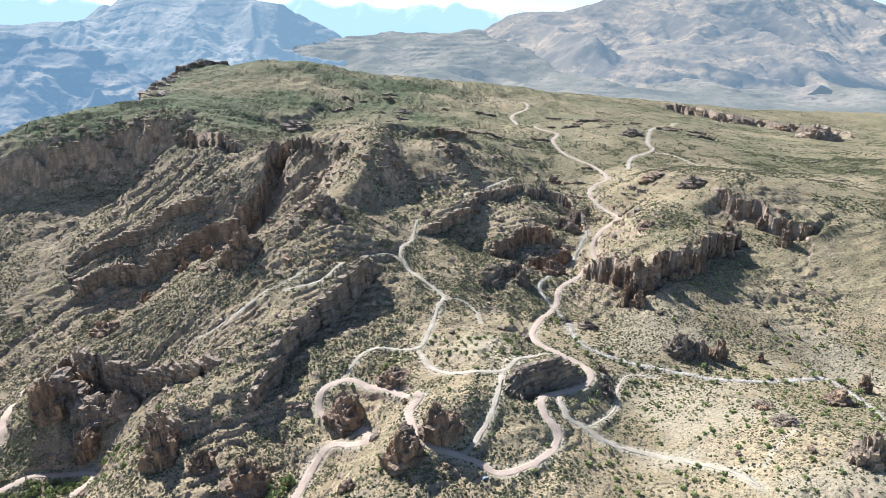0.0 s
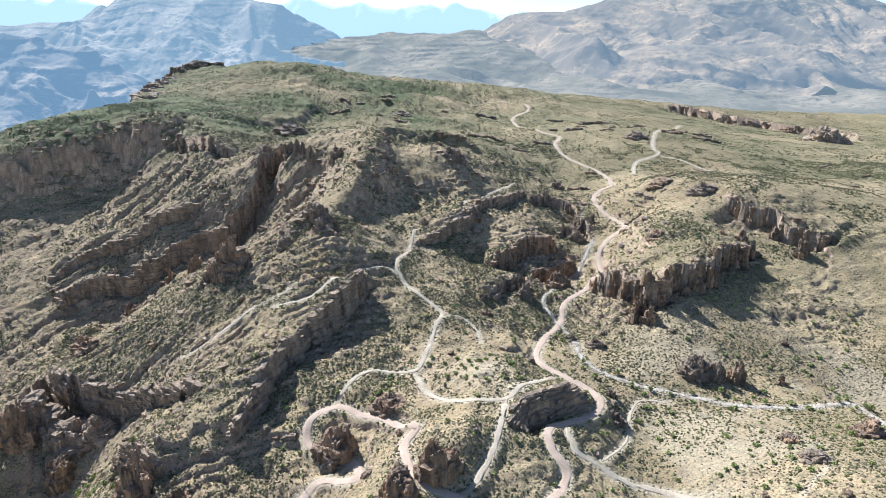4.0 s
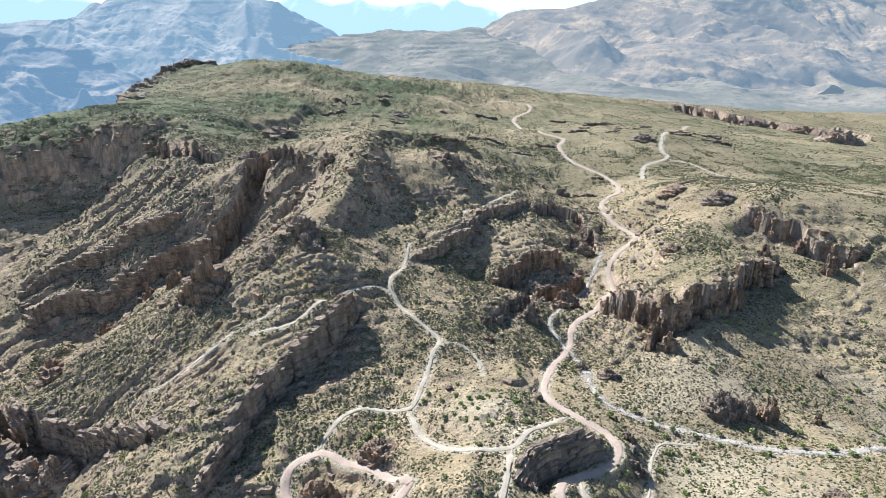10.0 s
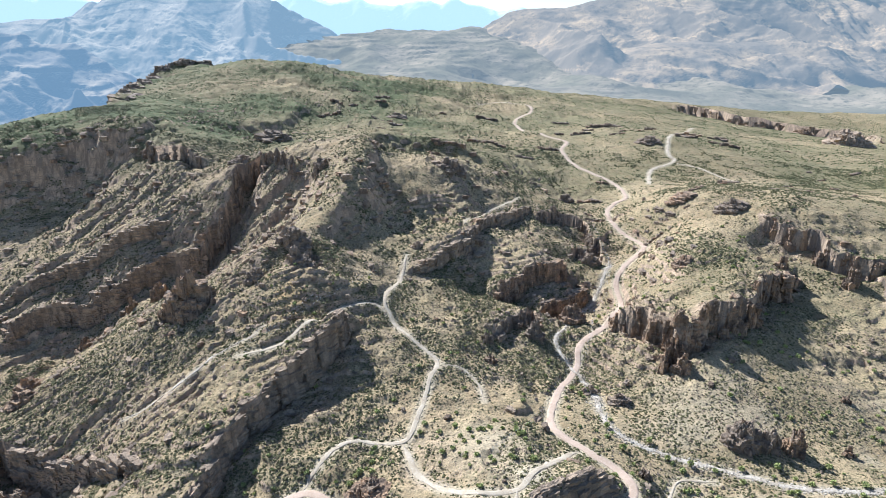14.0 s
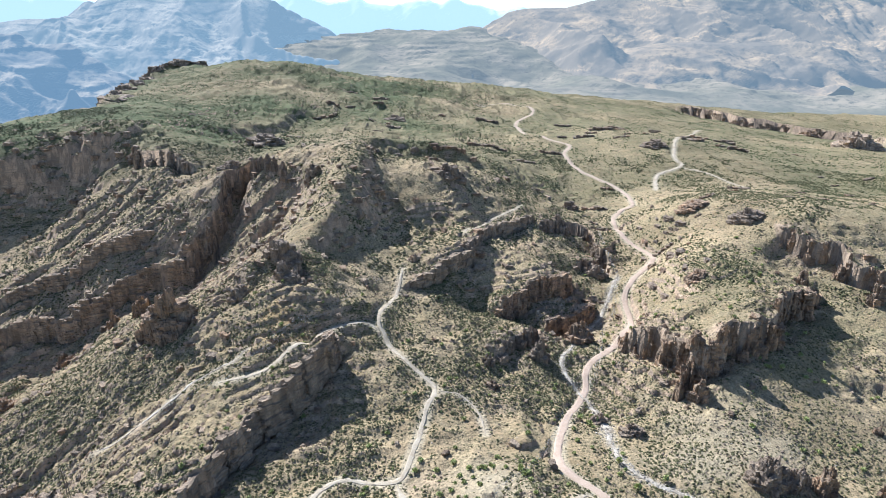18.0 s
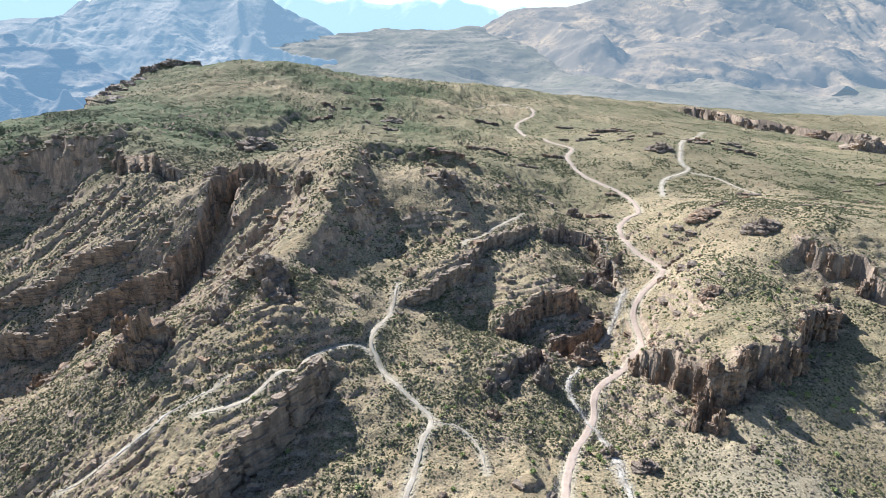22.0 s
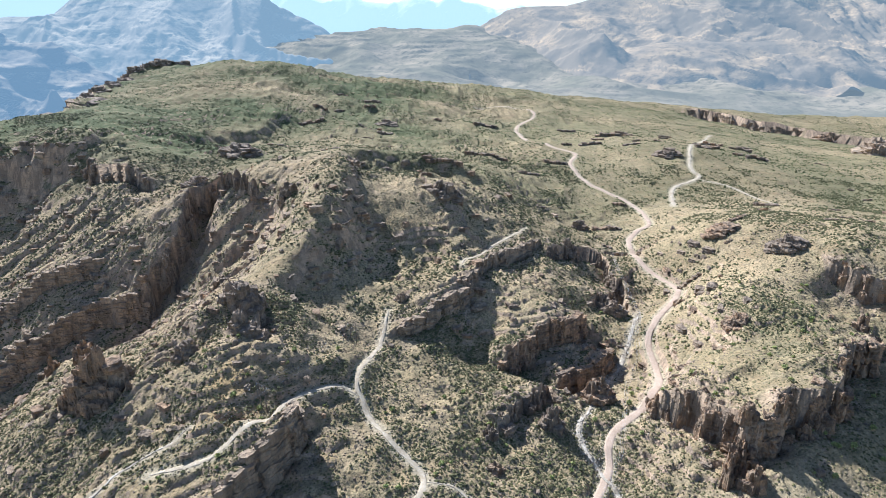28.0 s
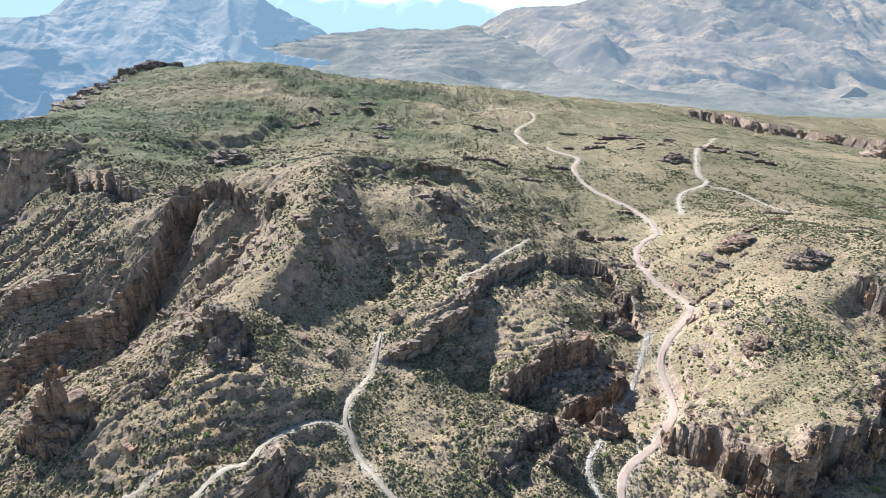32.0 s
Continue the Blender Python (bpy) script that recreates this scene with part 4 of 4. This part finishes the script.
for x, y, wdt, hgt, key in OUTCROPS_GORGE + OUTCROPS_DOME + OUTCROPS_NEAR + OUTCROPS_FAR + OUTCROPS_HIGH + OUTCROPS_REST:
    root = holder("rock_outcrop", f"{STONE_WORD[key]} rock outcrop of jointed blocks on the slope", "rock outcrop", "rock outcrops")
    n = max(4, min(20, int(wdt * 0.75)))
    for i in range(n):
        a, r = i * 2.4, wdt * 0.42 * math.sqrt((i + 0.3) / n)
        bx, by = x + r * math.cos(a), y + r * math.sin(a) * 0.75
        g = height(bx, by)
        fall = 1 - 0.75 * (r / (wdt * 0.42)) ** 1.5
        hh = 1.0 * hgt * fall * float(rng.uniform(0.7, 1.15))
        size = wdt * float(rng.uniform(0.10, 0.21))
        kind = "round" if hh < 0.4 * size * 2 else ("column" if rng.uniform() < 0.4 else "slab")
        block("rock_block", root, key, kind, bx, by, g - 2.0, g + max(1.5, hh), size, size * float(rng.uniform(0.75, 1.1)), float(rng.uniform(0, 6.28)))

# ledges of broken slabs where the slopes steepen, one thing for each stretch of slope
xs, ys = rng.uniform(-640, 420, 30000), rng.uniform(300, 1020, 30000)
e = 2.2
gx = (sample(H, xs + e, ys) - sample(H, xs - e, ys)) / (2 * e)
gy = (sample(H, xs, ys + e) - sample(H, xs, ys - e)) / (2 * e)
steep = np.hypot(gx, gy)
ledges, taken = {}, {}
for x, y, a, b, s in zip(xs, ys, gx, gy, steep):
    if s < 0.78 or s > 3.2 or float(sample(ROAD_D, x, y)) < 4:
        continue
    spot = (int(x // 5), int(y // 5))
    if spot in taken or len(taken) > 950:
        continue
    taken[spot] = True
    cell = (int(x // 90), int(y // 90))
    if cell not in ledges:
        ledges[cell] = holder("rock_ledge", "broken brown rock ledge of stacked slabs along the slope", "rock ledge", "rock ledges")
    g = height(x, y)
    wide = float(rng.choice([2.0, 2.6, 3.4, 4.6])) * (1.4 if y > 700 else 1.0)
    tall = wide * float(rng.uniform(0.35, 0.8))
    key = "TTDRT"[int(rng.integers(5))] if x < -100 else "DRDT"[int(rng.integers(4))]
    block("rock_slab", ledges[cell], key, "slab" if rng.uniform() < 0.7 else "column", x, y, g - tall * 0.9, g + tall * 0.75, wide, wide * float(rng.uniform(0.4, 0.7)),
          math.atan2(b, a) + math.pi / 2 + float(rng.normal(0, 0.25)))

# low dark outcrops over the upland
for i in range(70):
    x, y = ((float(rng.uniform(150, 760)), float(rng.uniform(780, 1550))) if i % 3 else (float(rng.uniform(-300, 150)), float(rng.uniform(900, 1700))))
    if float(sample(ROAD_D, x, y)) < 14:
        continue
    root = holder("rock_outcrop", "low dark rock outcrop on the scrubby upland", "rock outcrop", "upland outcrops")
    n, ang, size = int(rng.integers(3, 7)), float(rng.uniform(-0.5, 0.5)), float(rng.uniform(1.6, 3.4)) * (1 + (y - 780) / 900)
    for j in range(n):
        bx, by = x + (j - n / 2) * size * 1.5 * math.cos(ang), y + (j - n / 2) * size * 1.5 * math.sin(ang)
        g = height(bx, by)
        block("rock_block", root, "DDR"[int(rng.integers(3))], "slab", bx, by, g - 1.5, g + size * float(rng.uniform(0.5, 1.3)), size, size * 0.7, float(rng.uniform(0, 6.28)))

# loose boulders below the cliffs and along the wash
count = 0
xs, ys = rng.uniform(-330, 380, 9000), rng.uniform(285, 800, 9000)
rk = sample(ROCKY, xs, ys)
for x, y, r in zip(xs, ys, rk):
    if count < 230 and rng.uniform() < 0.35 * max(r, 0.10) and float(sample(ROAD_D, x, y)) > 1.5:
        s = float(rng.choice([0.8, 1.0, 1.3, 1.9, 2.6]))
        g = height(x, y)
        ob = block("boulder", None, "RDT"[int(rng.integers(3))], "round", x, y, g - 0.5 * s, g + 1.2 * s, s, s * 0.8, float(rng.uniform(0, 6.28)))
        tagged(ob, "loose weathered brown boulder lying on the slope", "boulder", "loose boulders")
        count += 1

# ---- plants ----
def scatter(n, x0, x1, y0, y1, keep, clear=1.2):
    x, y = rng.uniform(x0, x1, n), rng.uniform(y0, y1, n)
    z = sample(H, x, y)
    dz = np.hypot(sample(H, x + 1.5, y) - z, sample(H, x, y + 1.5) - z) / 1.5
    ok = (dz < 1.8) & (sample(ROAD_D, x, y) > clear) & (rng.uniform(0, 1, n) < keep(x, y))
    return x[ok], y[ok], z[ok]


def clump_mesh(name, x, y, z, r0, r1, mat, label, fine):
    if fine:
        bm = bmesh.new()
        bmesh.ops.create_icosphere(bm, subdivisions=1, radius=1)
        bv = np.array([v.co for v in bm.verts])
        bf = np.array([[v.index for v in f.verts] for f in bm.faces])
        bm.free()
    else:
        bv = np.array([(1, 0, -0.2), (-0.5, 0.87, -0.2), (-0.5, -0.87, -0.2), (0.2, 0.1, 1), (-0.7, 0.1, 0.5), (0.5, -0.6, 0.55)])
        bf = np.array([(0, 1, 3), (1, 4, 3), (4, 2, 3), (1, 2, 4), (2, 5, 3), (5, 0, 3), (2, 0, 5)])
    n = len(x)
    r = rng.uniform(r0, r1, n) * rng.choice([0.6, 0.8, 1.0, 1.4], n)
    turn = rng.uniform(0, 6.28, n)
    v = bv[None] * (r[:, None, None] * rng.uniform(0.6, 1.3, (n, len(bv), 1)))
    c, s = np.cos(turn)[:, None], np.sin(turn)[:, None]
    v = np.stack([v[:, :, 0] * c - v[:, :, 1] * s, v[:, :, 0] * s + v[:, :, 1] * c, v[:, :, 2] * 0.6], -1)
    v += np.stack([x, y, z + r * 0.15], -1)[:, None]
    f = bf[None] + (np.arange(n) * len(bv))[:, None, None]
    return tagged(mesh_object(name, v.reshape(-1, 3), f.reshape(-1, 3), mat, False), label, "scrub", kind="stuff")


def patch(x, y):
    return np.clip(0.52 + 1.0 * fbm(x, y, 55, 2, 61) + 0.55 * fbm(x, y, 13, 2, 63), 0.06, 1)


x, y, z = scatter(210000, -380, 430, 240, 700, lambda a, b: patch(a, b) * (1 - 0.55 * smooth(120, 175, a)), 0.6)
clump_mesh("scrub", x, y, z, 0.5, 1.12, SCRUB, "low dry olive desert scrub dotting the slopes", False)
x, y, z = scatter(190000, -760, 900, 650, 1200, lambda a, b: patch(a, b) * (0.9 + 0.1 * smooth(-220, -120, a)))
clump_mesh("scrub_upland", x, y, z, 0.72, 1.5, SCRUB_UPLAND, "low dry olive desert scrub on the upper slopes", False)
x, y, z = scatter(210000, -1100, 1500, 1000, 2350, lambda a, b: patch(a, b) * (1 - 0.45 * smooth(0, 300, a)))
clump_mesh("scrub_hill", x, y, z, 0.9, 1.75, HILL_SCRUB, "olive green scrub on the far hill", False)

x, y, z = scatter(50000, -680, -360, 390, 700, patch, 0.6)
clump_mesh("scrub_gorge", x, y, z, 0.55, 1.15, SCRUB, "low dry olive desert scrub on the layered gorge slope", False)


def stony(x, y):
    return np.clip(0.25 + 0.8 * fbm(x, y, 45, 2, 67) + sample(ROCKY, x, y), 0.03, 1)


x, y, z = scatter(110000, -620, 390, 250, 820, stony, 0.4)
clump_mesh("rubble", x, y, z, 0.3, 0.9, RUBBLE, "loose brown rock rubble strewn over the slopes", False)
x, y, z = scatter(14000, -360, 390, 285, 760, lambda a, b: 0.08 + 0.9 * np.exp(-(np.maximum(sample(ROAD_D, a, b), 0) / 3.0) ** 2), -0.5)
clump_mesh("pale_stones", x, y, z, 0.2, 0.6, STONES, "pale stones scattered along the tracks and wash", False)

c = np.vstack([curve_through(WASH, 0.5), curve_through(WASH_UP, 0.5)])
p = c[rng.integers(0, len(c), 3600)] + rng.normal(0, 2.3, (3600, 2))
p = p[sample(ROAD_D, p[:, 0], p[:, 1]) > -1.0]
clump_mesh("wash_stones", p[:, 0], p[:, 1], sample(H, p[:, 0], p[:, 1]), 0.35, 0.9, STONES, "pale boulders and cobbles strewn along the wash", False)


def shrub_mesh(seed, r, leaves):
    g = np.random.default_rng(seed)
    bm = bmesh.new()
    for i in range(leaves):
        a, b = g.uniform(0, 6.28), g.uniform(0.0, 1.0)
        rad = r * (0.55 + 0.5 * g.uniform()) * math.sqrt(1 - b * b * 0.8)
        c = Vector((rad * math.cos(a), rad * math.sin(a), r * (0.25 + 0.95 * b)))
        s = r * g.uniform(0.16, 0.34)
        vs = [bm.verts.new(c + Vector((float(g.normal()), float(g.normal()), float(g.normal()))) * s) for _ in range(4)]
        bm.faces.new(vs[:3])
        bm.faces.new((vs[0], vs[2], vs[3]))
        bm.faces.new((vs[1], vs[3], vs[2]))
    me = bpy.data.meshes.new("foliage")
    bm.to_mesh(me)
    bm.free()
    me.materials.append(LEAF)
    return me


def stem_mesh(h, r, lean):
    bm = bmesh.new()
    rings = []
    for k in range(4):
        t = k / 3
        rr = r * (1 - 0.6 * t)
        rings.append([bm.verts.new((rr * math.cos(a * math.tau / 6) + lean * t * t, rr * math.sin(a * math.tau / 6), h * t)) for a in range(6)])
    for k in range(3):
        for a in range(6):
            bm.faces.new((rings[k][a], rings[k][(a + 1) % 6], rings[k + 1][(a + 1) % 6], rings[k + 1][a]))
    bm.faces.new(rings[-1])
    me = bpy.data.meshes.new("stem")
    bm.to_mesh(me)
    bm.free()
    me.materials.append(BARK)
    return me


def shrub(name, seed, r, tall, label, category, group):
    root = holder(name, label, category, group)
    me = shrub_mesh(seed, r, 70)
    c = new("crown", me)
    c.parent = root
    c.location = (0, 0, tall)
    for k in range(3):
        b = new("branch" if k else "trunk", stem_mesh(tall + r * 0.8, 0.06 * r + 0.04, r * 0.5))
        b.parent = root
        b.rotation_euler = (0, 0.25 * (k > 0), k * 2.1)
    return root


def plant_all(proto, spots, s0, s1):
    for i, (x, y) in enumerate(spots):
        s = float(rng.uniform(s0, s1))
        m = Matrix.LocRotScale((x, y, height(x, y) - 0.1), Euler((0, 0, float(rng.uniform(0, 6.28)))), None)
        ob = proto if i == 0 else copy_thing(proto, m)
        ob.matrix_basis = m
        ob.scale = (s, s, s * float(rng.uniform(0.8, 1.1)))


def along(line, n, spread):
    c = curve_through(line, 2.0)
    i = rng.integers(0, len(c), n)
    p = c[i] + rng.normal(0, spread, (n, 2))
    return [tuple(q) for q in p if float(sample(ROAD_D, q[0], q[1])) > 1.5]


def in_box(n, x0, x1, y0, y1):
    x, y, z = scatter(n, x0, x1, y0, y1, lambda a, b: np.ones(len(a)), 1.5)
    return list(zip(x, y))


plant_all(shrub("desert_tree", 3, 1.9, 1.2, "green palo verde tree beside the dry wash", "tree", "wash trees"),
          along(WASH, 55, 6.0) + along(ROAD_FAR[18:23], 22, 10.0) + in_box(12, -260, -215, 350, 392) + in_box(75, -368, -296, 385, 410) + in_box(14, -300, -280, 414, 428) + in_box(14, -118, -98, 296, 330), 0.7, 1.25)
plant_all(shrub("creosote_shrub", 8, 1.2, 0.2, "bright green creosote shrub on the sandy flat", "shrub", "flat shrubs"),
          in_box(210, 95, 330, 270, 450) + in_box(60, -60, 60, 420, 470) + in_box(60, 210, 400, 470, 580), 0.6, 1.6)
plant_all(shrub("mesquite_bush", 12, 1.1, 0.3, "olive green mesquite bush on the rocky slope", "bush", "slope bushes"),
          in_box(160, -150, 120, 300, 640) + in_box(60, 160, 330, 590, 760), 0.7, 1.5)

# ---- power lines ----
def tube(name, pts, r, mat, parent=None):
    cu = bpy.data.curves.new(name, "CURVE")
    cu.dimensions, cu.bevel_depth, cu.bevel_resolution = "3D", r, 0
    sp = cu.splines.new("POLY")
    sp.points.add(len(pts) - 1)
    for p, q in zip(sp.points, pts):
        p.co = (*q, 1)
    cu.materials.append(mat)
    ob = new(name, cu)
    ob.parent = parent
    return ob


def cylinder(name, r0, r1, a, b, mat, parent, n=8):
    bm = bmesh.new()
    a, b = Vector(a), Vector(b)
    bmesh.ops.create_cone(bm, cap_ends=True, segments=n, radius1=r0, radius2=r1, depth=(b - a).length)
    me = bpy.data.meshes.new(name)
    rot = (b - a).to_track_quat("Z", "Y").to_matrix().to_4x4()
    bm.transform(Matrix.Translation((a + b) / 2) @ rot)
    bm.to_mesh(me)
    bm.free()
    me.materials.append(mat)
    ob = new(name, me)
    ob.parent = parent
    return ob


def utility_pole(x, y, turn, hgt):
    root = holder("utility_pole", "weathered grey timber utility pole with a crossarm", "utility pole", "utility poles")
    root.matrix_basis = pose(x, y, height(x, y) - 0.4, 0, 0, turn)
    cylinder("pole", 0.22, 0.14, (0, 0, 0), (0, 0, hgt), POLE, root)
    cylinder("crossarm", 0.09, 0.09, (-1.3, 0, hgt - 0.6), (1.3, 0, hgt - 0.6), POLE, root, 4)
    tops = []
    for k in (-1.2, 0.0, 1.2):
        z = hgt - 0.5 if k else hgt
        cylinder("insulator", 0.08, 0.06, (k, 0, z), (k, 0, z + 0.35), PORCELAIN, root, 6)
        tops.append(root.matrix_basis @ Vector((k, 0, z + 0.35)))
    return tops


def h_frame(x, y, turn, hgt):
    root = holder("transmission_pole", "tall timber H-frame transmission pole beside the track", "utility pole", "transmission poles")
    g = height(x, y) - 0.5
    root.matrix_basis = pose(x, y, g, 0, 0, turn)
    for k in (-2.6, 2.6):
        cylinder("pole", 0.28, 0.17, (k, 0, height(*(root.matrix_basis @ Vector((k, 0, 0))).xy) - g - 1), (k, 0, hgt), POLE, root)
    cylinder("crossarm", 0.16, 0.16, (-5.2, 0, hgt - 1.5), (5.2, 0, hgt - 1.5), POLE, root, 4)
    cylinder("brace", 0.1, 0.1, (-2.6, 0, hgt - 6), (2.6, 0, hgt - 2), POLE, root, 4)
    cylinder("brace", 0.1, 0.1, (2.6, 0, hgt - 6), (-2.6, 0, hgt - 2), POLE, root, 4)
    tops = []
    for k in (-4.8, 0.0, 4.8):
        cylinder("insulator", 0.12, 0.12, (k, 0, hgt - 2.9), (k, 0, hgt - 1.6), PORCELAIN, root, 6)
        tops.append(root.matrix_basis @ Vector((k, 0, hgt - 2.9)))
    return tops


def string_wires(ends, sag, r):
    for a, b in zip(ends[:-1], ends[1:]):
        for p, q in zip(a, b):
            pts = [p.lerp(q, t) - Vector((0, 0, 4 * sag * t * (1 - t))) for t in np.linspace(0, 1, 13)]
            tagged(tube("power_line", pts, r, WIRE), "thin bare metal power line strung between poles", "cable", "power lines")


POLE_SPOTS = [(-96, 262), (-91, 352), (60, 450), (129, 577), (151, 642), (175, 690), (191, 742), (197, 857)]
string_wires([utility_pole(x, y, t, 11) for (x, y), t in zip(POLE_SPOTS, (0, -30, -50, -30, -20, -20, -10, 0))], 1.6, 0.035)
FRAME_SPOTS = [(-345, 395), (-232, 466), (-98, 567), (-55, 655)]
string_wires([h_frame(x, y, t, h) for (x, y), t, h in zip(FRAME_SPOTS, (-38, -38, -36, -30), (18, 20, 19, 18))], 4.0, 0.03)

# ---- parked car ----
def box_part(name, parent, mat, size, at, bevel=0.08, taper=1.0):
    bm = bmesh.new()
    bmesh.ops.create_cube(bm, size=1)
    for v in bm.verts:
        k = taper if v.co.z > 0 else 1.0
        v.co = Vector((v.co.x * size[0] * k, v.co.y * size[1] * (k * 0.5 + 0.5), v.co.z * size[2]))
    bmesh.ops.bevel(bm, geom=bm.edges[:], offset=bevel, segments=2, affect="EDGES")
    bm.transform(Matrix.Translation(at))
    me = bpy.data.meshes.new(name)
    bm.to_mesh(me)
    bm.free()
    me.materials.append(mat)
    ob = new(name, me)
    ob.parent = parent
    return ob


PAINT = plain("silver_paint", (0.62, 0.66, 0.68), 0.25, 0.5, 0.6)
GLASS = plain("dark_glass", (0.02, 0.025, 0.03), 0.08, 0.0, 0.6)
TYRE = plain("tyre_rubber", (0.02, 0.02, 0.02), 0.85)
RIM = plain("alloy_rim", (0.5, 0.5, 0.5), 0.3, 1.0)
LAMP = plain("lamp_glass", (0.7, 0.7, 0.68), 0.1)
LAMP_RED = plain("red_lamp", (0.4, 0.02, 0.02), 0.2)
car = holder("parked_car", "silver sport utility car parked at the edge of the dirt road", "car")
car.matrix_basis = pose(26, 297.5, height(26, 297.5) + 0.12, 0, 0, 40)
box_part("body", car, PAINT, (4.7, 1.85, 0.75), (0, 0, 0.8), 0.14)
box_part("cabin", car, PAINT, (3.0, 1.7, 0.7), (-0.35, 0, 1.48), 0.12, 0.82)
box_part("windscreen", car, GLASS, (0.08, 1.45, 0.5), (1.05, 0, 1.45), 0.02)
box_part("rear_window", car, GLASS, (0.08, 1.4, 0.45), (-1.76, 0, 1.48), 0.02)
for sy in (-1, 1):
    box_part("side_window", car, GLASS, (2.2, 0.06, 0.42), (-0.35, sy * 0.80, 1.47), 0.02)
    box_part("mirror", car, PAINT, (0.15, 0.2, 0.15), (0.85, sy * 1.0, 1.2), 0.03)
    box_part("headlight", car, LAMP, (0.1, 0.4, 0.18), (2.33, sy * 0.65, 0.85), 0.02)
    box_part("tail_light", car, LAMP_RED, (0.1, 0.25, 0.3), (-2.33, sy * 0.75, 0.95), 0.02)
    for sx in (-1.45, 1.45):
        w = cylinder("wheel", 0.36, 0.36, (sx, sy * 0.72, 0.36), (sx, sy * 0.95, 0.36), TYRE, car, 14)
        cylinder("rim", 0.22, 0.22, (sx, sy * 0.94, 0.36), (sx, sy * 0.965, 0.36), RIM, w, 10)
